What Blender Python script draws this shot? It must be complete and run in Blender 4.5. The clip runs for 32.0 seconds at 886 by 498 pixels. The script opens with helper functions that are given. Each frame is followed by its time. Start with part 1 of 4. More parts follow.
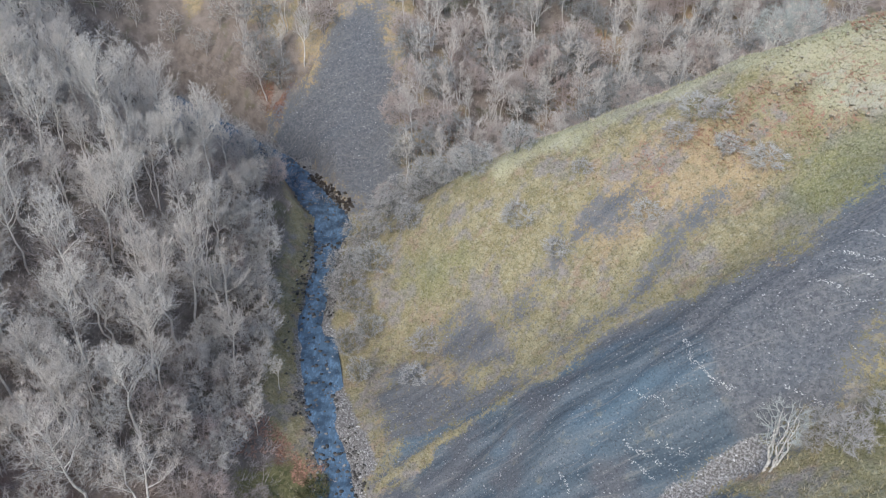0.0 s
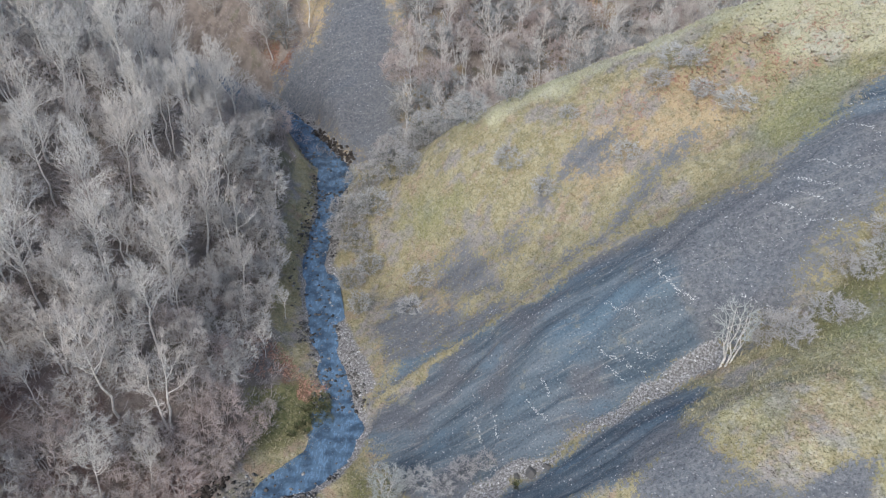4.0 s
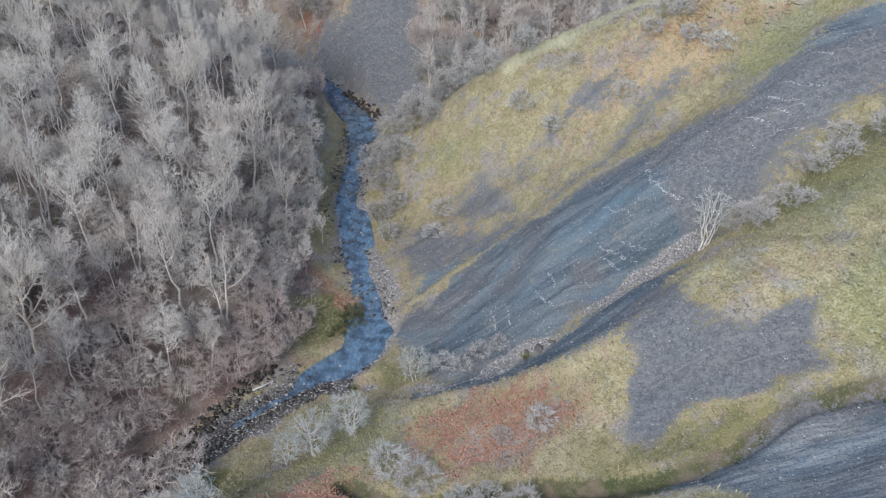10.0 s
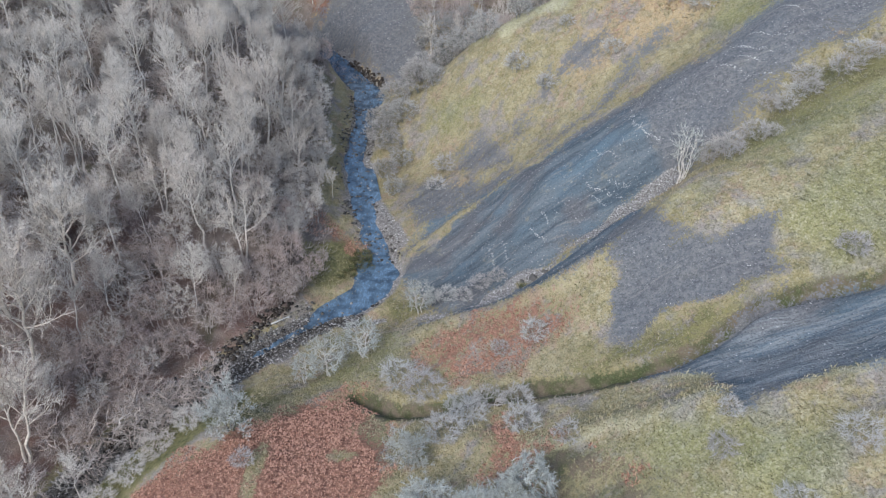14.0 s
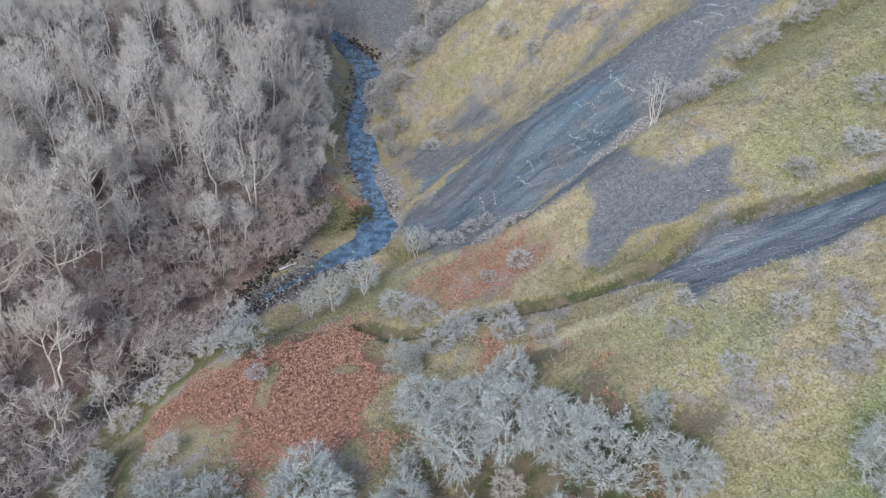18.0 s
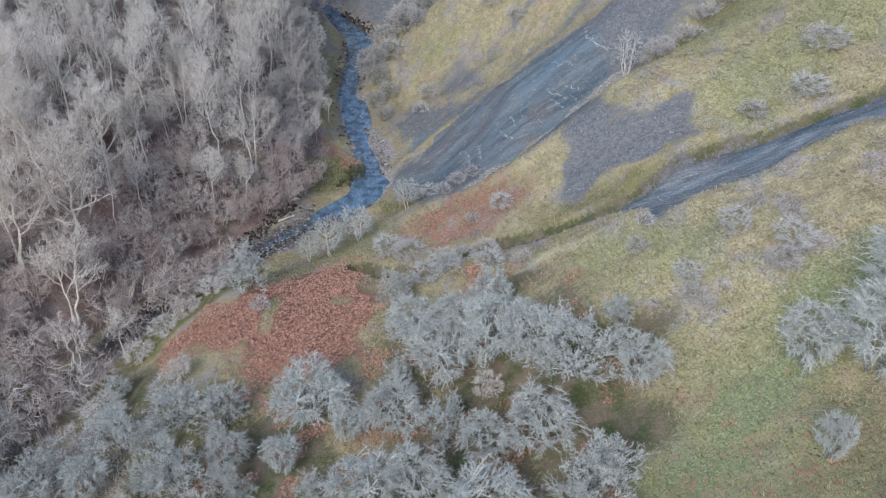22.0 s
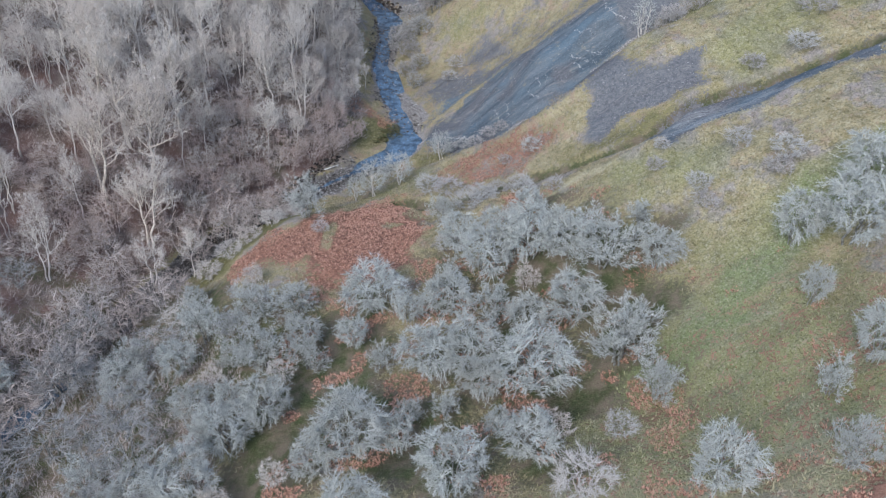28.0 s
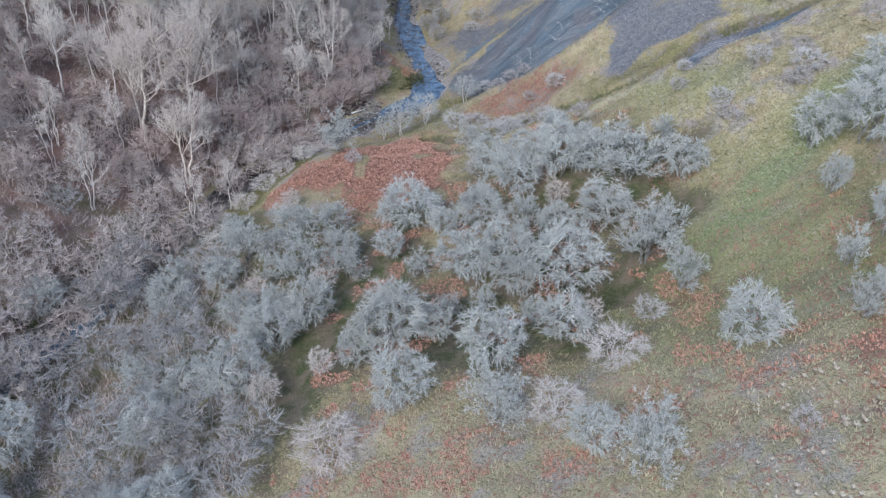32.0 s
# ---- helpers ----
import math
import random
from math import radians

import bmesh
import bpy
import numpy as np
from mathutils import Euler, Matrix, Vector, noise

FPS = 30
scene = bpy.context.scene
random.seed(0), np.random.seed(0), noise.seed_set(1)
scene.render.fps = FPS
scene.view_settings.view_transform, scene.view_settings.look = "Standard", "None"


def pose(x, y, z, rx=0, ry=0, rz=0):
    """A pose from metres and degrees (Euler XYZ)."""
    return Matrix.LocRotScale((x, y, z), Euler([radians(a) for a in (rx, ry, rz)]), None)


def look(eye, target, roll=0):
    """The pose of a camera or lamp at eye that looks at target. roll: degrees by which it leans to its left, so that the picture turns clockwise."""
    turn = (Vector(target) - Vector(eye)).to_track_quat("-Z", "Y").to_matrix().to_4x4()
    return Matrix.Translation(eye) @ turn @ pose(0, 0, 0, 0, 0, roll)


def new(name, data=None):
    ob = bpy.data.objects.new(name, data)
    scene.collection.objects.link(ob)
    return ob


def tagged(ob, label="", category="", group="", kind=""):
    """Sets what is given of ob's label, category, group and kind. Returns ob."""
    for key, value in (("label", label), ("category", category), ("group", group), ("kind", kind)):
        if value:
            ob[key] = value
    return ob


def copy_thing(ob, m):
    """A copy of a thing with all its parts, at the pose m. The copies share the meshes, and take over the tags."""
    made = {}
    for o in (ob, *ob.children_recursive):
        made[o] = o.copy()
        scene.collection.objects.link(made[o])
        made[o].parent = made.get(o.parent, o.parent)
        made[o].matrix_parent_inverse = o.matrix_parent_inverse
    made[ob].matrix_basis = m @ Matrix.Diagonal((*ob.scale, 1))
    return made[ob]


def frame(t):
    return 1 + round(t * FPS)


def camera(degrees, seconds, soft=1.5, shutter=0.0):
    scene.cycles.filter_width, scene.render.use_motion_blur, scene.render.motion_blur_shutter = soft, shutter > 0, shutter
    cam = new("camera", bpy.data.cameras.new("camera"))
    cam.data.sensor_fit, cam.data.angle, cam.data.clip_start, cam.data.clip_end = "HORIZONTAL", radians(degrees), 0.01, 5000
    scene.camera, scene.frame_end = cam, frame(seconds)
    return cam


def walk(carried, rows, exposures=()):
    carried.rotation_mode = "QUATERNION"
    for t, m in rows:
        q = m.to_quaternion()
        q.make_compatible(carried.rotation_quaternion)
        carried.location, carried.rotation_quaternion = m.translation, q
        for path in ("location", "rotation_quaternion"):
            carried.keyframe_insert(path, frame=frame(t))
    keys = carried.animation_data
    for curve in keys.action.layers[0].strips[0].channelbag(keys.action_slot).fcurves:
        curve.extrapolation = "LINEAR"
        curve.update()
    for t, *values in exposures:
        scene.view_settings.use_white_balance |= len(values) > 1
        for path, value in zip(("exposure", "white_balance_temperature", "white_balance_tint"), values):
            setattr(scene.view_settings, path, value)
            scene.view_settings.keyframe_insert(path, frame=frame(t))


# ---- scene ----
cam = camera(59.0, 32.0, soft=1.2)
METRES, EYE, TILT, LEAN, TURN = 100.0, 83.0, -36.0, 0.0, 0.0
ROWS = [
    (0.0, 0.0, 0.0, 0.0, 0.0, 0.0, -0.0),
    (0.5, 0.0031, -0.0107, -0.0078, -0.02, -0.26, -0.03),
    (1.0, 0.0049, -0.0211, -0.0155, -0.08, -0.48, -0.07),
    (1.5, 0.0051, -0.0311, -0.0233, -0.17, -0.67, -0.15),
    (2.0, 0.0061, -0.0413, -0.0311, -0.17, -0.87, -0.23),
    (2.5, 0.0058, -0.0513, -0.0397, -0.2, -0.95, -0.34),
    (3.0, 0.0048, -0.0619, -0.0471, -0.24, -1.06, -0.46),
    (3.5, 0.0037, -0.0726, -0.0556, -0.25, -1.14, -0.59),
    (5.5, -0.0018, -0.1187, -0.0932, -0.06, -1.06, -1.0),
    (6.0, -0.0038, -0.131, -0.1035, -0.02, -0.99, -1.1),
    (6.5, -0.006, -0.1433, -0.114, 0.02, -0.91, -1.18),
    (7.0, -0.008, -0.1566, -0.1234, 0.08, -0.9, -1.24),
    (7.5, -0.0089, -0.1692, -0.1346, 0.17, -0.81, -1.3),
    (8.0, -0.0094, -0.182, -0.145, 0.28, -0.74, -1.31),
    (8.5, -0.0101, -0.1956, -0.1552, 0.38, -0.71, -1.31),
    (9.0, -0.0105, -0.2086, -0.1654, 0.46, -0.65, -1.29),
    (9.5, -0.01, -0.221, -0.1753, 0.54, -0.66, -1.25),
    (10.0, -0.0097, -0.2335, -0.1848, 0.62, -0.69, -1.21),
    (10.5, -0.0096, -0.2465, -0.1946, 0.65, -0.75, -1.16),
    (11.0, -0.008, -0.2584, -0.2047, 0.73, -0.76, -1.11),
    (11.5, -0.0081, -0.271, -0.2142, 0.74, -0.82, -1.03),
    (12.0, -0.0079, -0.2833, -0.2238, 0.75, -0.87, -0.98),
    (12.5, -0.008, -0.295, -0.233, 0.76, -0.92, -0.93),
    (13.0, -0.0085, -0.3072, -0.2415, 0.73, -1.02, -0.88),
    (13.5, -0.0088, -0.3185, -0.2499, 0.72, -1.08, -0.87),
    (14.0, -0.0083, -0.3305, -0.259, 0.74, -1.14, -0.84),
    (14.5, -0.0078, -0.3424, -0.2687, 0.74, -1.17, -0.81),
    (16.5, -0.0032, -0.3907, -0.3079, 0.77, -1.21, -0.54),
    (17.0, -0.0013, -0.4032, -0.3187, 0.76, -1.21, -0.46),
    (17.5, 0.0012, -0.4163, -0.3285, 0.77, -1.21, -0.35),
    (18.0, 0.0029, -0.4293, -0.3382, 0.74, -1.19, -0.26),
    (18.5, 0.0046, -0.4419, -0.3476, 0.69, -1.21, -0.18),
    (19.0, 0.0066, -0.4534, -0.3568, 0.65, -1.23, -0.11),
    (19.5, 0.0091, -0.4649, -0.3654, 0.62, -1.3, -0.06),
    (20.0, 0.0099, -0.4762, -0.3739, 0.52, -1.41, -0.0),
    (20.5, 0.011, -0.4875, -0.3817, 0.45, -1.53, 0.04),
    (21.0, 0.0119, -0.4981, -0.39, 0.37, -1.61, 0.05),
    (21.5, 0.0115, -0.5091, -0.3975, 0.26, -1.72, 0.05),
    (22.0, 0.0105, -0.5197, -0.4053, 0.18, -1.8, 0.01),
    (22.5, 0.0088, -0.5305, -0.4134, 0.09, -1.81, -0.06),
    (23.0, 0.0059, -0.5417, -0.4218, 0.0, -1.83, -0.16),
    (23.5, 0.0025, -0.5533, -0.4306, -0.07, -1.79, -0.25),
    (24.0, -0.0017, -0.5653, -0.4392, -0.13, -1.75, -0.35),
    (24.5, -0.0061, -0.5774, -0.448, -0.16, -1.68, -0.46),
    (25.0, -0.0117, -0.59, -0.4569, -0.21, -1.63, -0.56),
    (25.5, -0.0173, -0.6033, -0.4661, -0.22, -1.55, -0.65),
    (27.5, -0.0466, -0.6602, -0.509, -0.26, -1.2, -1.06),
    (28.0, -0.0558, -0.6751, -0.5199, -0.26, -1.11, -1.2),
    (28.5, -0.0655, -0.6902, -0.5305, -0.24, -1.04, -1.34),
    (29.0, -0.0755, -0.7057, -0.5412, -0.23, -0.98, -1.48),
    (29.5, -0.0852, -0.7194, -0.5555, -0.18, -0.98, -1.59),
    (30.0, -0.0931, -0.7294, -0.5716, -0.11, -0.97, -1.69),
    (30.5, -0.0971, -0.7359, -0.5859, -0.03, -1.03, -1.68),
    (31.0, -0.0959, -0.7367, -0.5973, 0.08, -1.24, -1.59),
    (31.5, -0.0927, -0.734, -0.6066, 0.15, -1.63, -1.39),
    (32.0, -0.088, -0.7284, -0.6141, 0.23, -1.97, -1.2),
]
walk(cam, [(t, pose(0, 0, EYE, TILT, LEAN, TURN) @ pose(METRES * x, METRES * y, METRES * z, 90 + pitch, roll, yaw)) for t, x, y, z, yaw, pitch, roll in ROWS], exposures=[(0.0, 0.41, 6720.0, 10.0), (1.0, 0.42, 6720.0, 10.0), (2.2, 0.48, 6720.0, 10.0), (7.0, 0.48, 6700.0, 10.0), (14.0, 0.49, 6640.0, 10.0), (22.0, 0.47, 6520.0, 11.0), (28.0, 0.47, 6380.0, 12.0), (32.0, 0.53, 6300.0, 13.0)])

# ---- light: clear sky over a shaded valley, faint wide sun ----
SUN_UP, SUN_TURN = 42.0, 208.0
world = bpy.data.worlds.new("sky")
scene.world = world
world.use_nodes = True
wn = world.node_tree
sky = wn.nodes.new("ShaderNodeTexSky")
sky.sky_type, sky.sun_disc = "NISHITA", False
sky.sun_elevation, sky.sun_rotation = radians(SUN_UP), radians(SUN_TURN)
sky.air_density, sky.dust_density, sky.ozone_density = 1.0, 0.9, 1.0
wn.links.new(sky.outputs[0], wn.nodes["Background"].inputs[0])
wn.nodes["Background"].inputs[1].default_value = 0.162
lamp = bpy.data.lights.new("sun", "SUN")
lamp.energy, lamp.angle, lamp.color = 1.6, radians(24), (1.0, 0.995, 0.985)
sun = new("sun", lamp)
sx, sy = math.sin(radians(SUN_TURN)), math.cos(radians(SUN_TURN))
sun.matrix_world = look((0, 0, 0), (-sx * math.cos(radians(SUN_UP)), -sy * math.cos(radians(SUN_UP)), -math.sin(radians(SUN_UP))))

# ---- materials ----
class Mat:
    """A small builder for node materials."""

    def __init__(self, name, rough=0.9, spec=0.2):
        self.m = bpy.data.materials.new(name)
        self.m.use_nodes = True
        self.nt = self.m.node_tree
        self.out = self.nt.nodes["Principled BSDF"]
        self.out.inputs["Roughness"].default_value = rough
        self.out.inputs["Specular IOR Level"].default_value = spec
        self.geo = self.nt.nodes.new("ShaderNodeNewGeometry")

    def link(self, value, socket):
        if isinstance(value, bpy.types.NodeSocket):
            self.nt.links.new(value, socket)
        elif isinstance(value, tuple) and len(value) == 3 and socket.type == "RGBA":
            socket.default_value = (*value, 1)
        else:
            socket.default_value = value

    def noise(self, scale, detail=4.0, rough=0.6, stretch=None, turn=0.0, local=False):
        n = self.nt.nodes.new("ShaderNodeTexNoise")
        n.inputs["Scale"].default_value, n.inputs["Detail"].default_value, n.inputs["Roughness"].default_value = scale, detail, rough
        place = self.geo.outputs["Position"]
        if local:
            place = self.nt.nodes.new("ShaderNodeTexCoord").outputs["Object"]
        if stretch:
            mp = self.nt.nodes.new("ShaderNodeMapping")
            mp.inputs["Scale"].default_value, mp.inputs["Rotation"].default_value = stretch, (0, 0, radians(turn))
            self.nt.links.new(place, mp.inputs["Vector"])
            place = mp.outputs[0]
        self.nt.links.new(place, n.inputs["Vector"])
        return n.outputs["Fac"]

    def attr(self, name):
        n = self.nt.nodes.new("ShaderNodeAttribute")
        n.attribute_name = name
        return n.outputs["Fac"]

    def ramp(self, value, lo, hi, to_lo=0.0, to_hi=1.0):
        n = self.nt.nodes.new("ShaderNodeMapRange")
        n.interpolation_type = "SMOOTHSTEP"
        for i, v in enumerate((value, lo, hi, to_lo, to_hi)):
            self.link(v, n.inputs[i])
        return n.outputs[0]

    def math(self, op, a, b=0.0):
        n = self.nt.nodes.new("ShaderNodeMath")
        n.operation = op
        self.link(a, n.inputs[0]), self.link(b, n.inputs[1])
        return n.outputs[0]

    def mix(self, fac, a, b, blend="MIX"):
        n = self.nt.nodes.new("ShaderNodeMix")
        n.data_type, n.blend_type = "RGBA", blend
        self.link(fac, n.inputs[0]), self.link(a, n.inputs[6]), self.link(b, n.inputs[7])
        return n.outputs[2]

    def random(self, island=False):
        if island:
            return self.geo.outputs["Random Per Island"]
        return self.nt.nodes.new("ShaderNodeObjectInfo").outputs["Random"]

    def bump(self, height, strength, distance):
        n = self.nt.nodes.new("ShaderNodeBump")
        n.inputs["Strength"].default_value, n.inputs["Distance"].default_value = strength, distance
        self.link(height, n.inputs["Height"])
        self.nt.links.new(n.outputs[0], self.out.inputs["Normal"])

    def colour(self, value):
        self.link(value, self.out.inputs["Base Color"])
        return self


def zone(m, name, grain, width=0.12, amount=0.5):
    """A ragged edge for a cover that is stored on the ground."""
    v = m.math("ADD", m.attr(name), m.math("MULTIPLY", m.math("SUBTRACT", grain, 0.5), amount))
    return m.ramp(v, 0.5 - width, 0.5 + width)


def grass_colour(m, big, mid):
    """Winter grass: straw, ochre, green and grey by their places."""
    grass = m.mix(m.ramp(mid, 0.35, 0.65), (0.31, 0.258, 0.125), (0.43, 0.363, 0.205))
    grass = m.mix(m.ramp(m.noise(0.28, 5, 0.7), 0.52, 0.64), grass, (0.39, 0.28, 0.185))
    warm = m.math("ADD", m.attr("ochre"), m.math("SUBTRACT", m.noise(0.22, 4), 0.5))
    grass = m.mix(m.ramp(warm, 0.3, 0.75, 0.0, 0.8), grass, m.mix(mid, (0.42, 0.29, 0.15), (0.54, 0.40, 0.24)))
    grass = m.mix(m.ramp(m.noise(0.17, 5, 0.7), 0.50, 0.60, 0.0, 0.8), grass, (0.29, 0.262, 0.262))
    green = m.math("ADD", m.attr("green"), m.math("MULTIPLY", m.math("SUBTRACT", big, 0.5), 1.3))
    grass = m.mix(m.ramp(green, 0.3, 0.9, 0.0, 0.75), grass, m.mix(mid, (0.19, 0.205, 0.075), (0.32, 0.32, 0.13)))
    grass = m.mix(m.ramp(green, 1.0, 1.5, 0.0, 0.6), grass, (0.18, 0.25, 0.095))
    grass = m.mix(m.ramp(m.noise(0.95, 3, 0.5), 0.52, 0.36, 0.0, 0.5), grass, (0.19, 0.185, 0.095))
    grass = m.mix(0.10, grass, (0.34, 0.33, 0.32))
    # pale grass; on the north crest its stronger light is mixed in too
    return m.mix(m.ramp(m.attr("pale"), 0.3, 0.9, 0.0, 0.52), grass, (0.60, 0.575, 0.40))


def tuft_material():
    m = Mat("grass_blades", 0.9, 0.1)
    c = grass_colour(m, m.noise(0.09, 3), m.noise(0.45, 5))
    r = m.random(True)
    c = m.mix(m.ramp(r, 0.5, 1.0, 0.0, 0.42), c, (0.64, 0.58, 0.40))
    m.colour(m.mix(m.ramp(r, 0.35, 0.0, 0.0, 0.6), c, (0.11, 0.11, 0.06)))
    return m.m


def ground_material():
    m = Mat("hill_ground", 0.95, 0.15)
    big, mid, small, tiny = m.noise(0.09, 3), m.noise(0.45, 5), m.noise(1.8, 4, 0.65), m.noise(4.6, 3, 0.7)
    grass = grass_colour(m, big, mid)
    grass = m.mix(m.ramp(small, 0.48, 0.72, 0.0, 0.4), grass, (0.53, 0.50, 0.40))
    grass = m.mix(m.ramp(tiny, 0.54, 0.66, 0.0, 0.42), grass, (0.62, 0.58, 0.44))
    grass = m.mix(m.ramp(tiny, 0.48, 0.34, 0.0, 0.7), grass, (0.11, 0.11, 0.065))
    fern = m.mix(m.ramp(small, 0.35, 0.7), (0.15, 0.075, 0.055), (0.40, 0.22, 0.155))
    litter = m.mix(m.ramp(mid, 0.3, 0.7), (0.19, 0.155, 0.13), (0.34, 0.285, 0.24))
    litter = m.mix(m.ramp(m.noise(0.16, 3), 0.55, 0.7, 0.0, 0.6), litter, (0.13, 0.14, 0.065))
    litter = m.mix(m.math("MULTIPLY", m.attr("russet"), m.ramp(m.noise(0.2, 3), 0.35, 0.6, 0.2, 0.9)), litter, m.mix(mid, (0.17, 0.10, 0.085), (0.30, 0.20, 0.17)))
    olive = m.mix(m.ramp(small, 0.35, 0.65), (0.115, 0.12, 0.055), (0.25, 0.23, 0.11))
    streak = m.noise(1.0, 5, 0.6, (0.10, 0.8, 0.10), 28.0)
    shale = m.mix(m.ramp(streak, 0.3, 0.7), (0.075, 0.104, 0.128), (0.178, 0.208, 0.228))
    shale = m.mix(m.ramp(m.noise(0.11, 4), 0.48, 0.62, 0.0, 0.7), shale, (0.148, 0.145, 0.153))
    shale = m.mix(m.ramp(m.noise(0.10, 3, 0.5, (0.6, 1.4, 1.0), 28.0), 0.50, 0.64, 0.0, 0.75), shale, (0.125, 0.185, 0.23))
    shale = m.mix(m.ramp(m.noise(0.35, 5, 0.7), 0.58, 0.68, 0.0, 0.55), shale, (0.28, 0.265, 0.20))
    shale = m.mix(m.ramp(m.math("ADD", m.attr("mauve"), m.math("SUBTRACT", big, 0.5)), 0.3, 0.7, 0.0, 0.85), shale, m.mix(m.ramp(small, 0.35, 0.65), (0.125, 0.128, 0.138), (0.21, 0.208, 0.208)))
    shale = m.mix(m.ramp(m.noise(1.0, 4, 0.7, (0.16, 2.2, 0.16), 28.0), 0.55, 0.68, 0.0, 0.55), shale, (0.29, 0.285, 0.265))
    shale = m.mix(m.math("MULTIPLY", m.ramp(m.attr("pale"), 0.3, 0.8, 0.0, 0.8), m.ramp(m.noise(1.2, 5, 0.7, (0.2, 2.0, 0.2), 5.0), 0.42, 0.62, 0.15, 1.0)), shale, (0.33, 0.345, 0.345))
    shale = m.mix(m.ramp(tiny, 0.57, 0.72, 0.0, 0.5), shale, (0.36, 0.37, 0.37))
    shale = m.mix(m.ramp(tiny, 0.48, 0.34, 0.0, 0.6), shale, (0.055, 0.06, 0.068))
    stones = m.mix(m.ramp(tiny, 0.4, 0.65), (0.14, 0.13, 0.12), (0.42, 0.40, 0.38))
    stones = m.mix(m.attr("wet"), stones, m.mix(m.ramp(tiny, 0.5, 0.7), (0.045, 0.04, 0.035), (0.26, 0.245, 0.23)))
    edge = m.math("ADD", m.math("MULTIPLY", m.ramp(mid, 0.3, 0.7), 0.3), m.math("ADD", m.math("MULTIPLY", m.ramp(small, 0.3, 0.7), 0.35), m.math("MULTIPLY", m.ramp(tiny, 0.35, 0.65), 0.35)))
    c = m.mix(zone(m, "bracken", edge, 0.10, 0.85), grass, fern)
    c = m.mix(zone(m, "litter", edge, 0.12, 0.8), c, litter)
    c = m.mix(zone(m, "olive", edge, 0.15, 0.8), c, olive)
    # dark floor colour: moss plus the shade under bushes and in the ditch
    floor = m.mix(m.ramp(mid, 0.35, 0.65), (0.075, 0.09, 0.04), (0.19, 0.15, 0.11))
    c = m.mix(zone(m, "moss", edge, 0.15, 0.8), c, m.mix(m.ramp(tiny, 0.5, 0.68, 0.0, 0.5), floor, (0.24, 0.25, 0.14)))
    c = m.mix(zone(m, "shale", edge, 0.13, 0.9), c, shale)
    c = m.mix(zone(m, "gravel", edge, 0.12, 0.6), c, stones)
    m.colour(c)
    m.bump(m.math("ADD", small, m.math("MULTIPLY", tiny, 0.5)), 0.7, 0.25)
    return m.m


def water_material():
    m = Mat("stream_water", 0.06, 0.9)
    m.out.inputs["IOR"].default_value = 1.33
    # blue sky reflection and ripple glints are put into the base colour
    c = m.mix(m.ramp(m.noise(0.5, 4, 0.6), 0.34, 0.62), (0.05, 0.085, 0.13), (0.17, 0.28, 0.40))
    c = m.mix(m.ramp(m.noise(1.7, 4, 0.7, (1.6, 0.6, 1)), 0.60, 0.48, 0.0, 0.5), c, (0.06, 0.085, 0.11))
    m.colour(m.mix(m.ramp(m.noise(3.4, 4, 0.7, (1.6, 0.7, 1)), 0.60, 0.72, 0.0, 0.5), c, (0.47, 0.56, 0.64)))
    m.bump(m.noise(2.0, 3, 0.6), 0.22, 0.10)
    return m.m


def bark_material(name, dark, pale, tint):
    m = Mat(name, 0.9, 0.15)
    c = m.mix(m.ramp(m.noise(3.0, 4, 0.6), 0.35, 0.65), dark, pale)
    m.colour(m.mix(m.ramp(m.random(), 0.2, 1.0, 0.0, 0.75), c, tint))
    return m.m


def leaf_material(name, a, b, c):
    m = Mat(name, 0.9, 0.1)
    r = m.random(True)
    col = m.mix(m.ramp(r, 0.0, 0.6), a, b)
    m.colour(m.mix(m.ramp(r, 0.75, 1.0), col, c))
    return m.m


GROUND, WATER = ground_material(), water_material()
BARK = bark_material("tree_bark", (0.50, 0.465, 0.42), (0.80, 0.765, 0.70), (0.66, 0.62, 0.56))
LIMB = bark_material("pale_limbs", (0.46, 0.41, 0.35), (0.76, 0.69, 0.60), (0.62, 0.55, 0.47))
TWIG = bark_material("tree_twigs", (0.60, 0.555, 0.50), (0.78, 0.735, 0.67), (0.64, 0.565, 0.50))
BROWN = bark_material("brown_twigs", (0.40, 0.335, 0.30), (0.54, 0.475, 0.43), (0.55, 0.51, 0.47))
# bark of the lichen shrubs, darkened to paint the shade inside their crowns
SHADED_BARK = bark_material("shaded_bark", (0.13, 0.125, 0.11), (0.34, 0.345, 0.32), (0.25, 0.25, 0.225))
LICHEN = bark_material("lichen_twigs", (0.35, 0.37, 0.345), (0.62, 0.64, 0.60), (0.44, 0.45, 0.415))
SCRUB = bark_material("scrub_twigs", (0.40, 0.375, 0.355), (0.54, 0.515, 0.49), (0.56, 0.56, 0.53))
EARTH = leaf_material("dark_earth", (0.035, 0.03, 0.027), (0.075, 0.062, 0.052), (0.14, 0.12, 0.10))
STONE = leaf_material("shale_stone", (0.16, 0.165, 0.175), (0.30, 0.30, 0.30), (0.55, 0.55, 0.54))
WHITE = leaf_material("pale_stone", (0.60, 0.60, 0.57), (0.75, 0.75, 0.72), (0.45, 0.45, 0.44))
WET = leaf_material("wet_stone", (0.06, 0.058, 0.055), (0.15, 0.14, 0.13), (0.42, 0.41, 0.39))
PEBBLE = leaf_material("pale_pebbles", (0.24, 0.235, 0.23), (0.44, 0.43, 0.42), (0.68, 0.67, 0.65))
HAZEL = bark_material("hazel_twigs", (0.50, 0.45, 0.40), (0.66, 0.61, 0.55), (0.63, 0.60, 0.55))
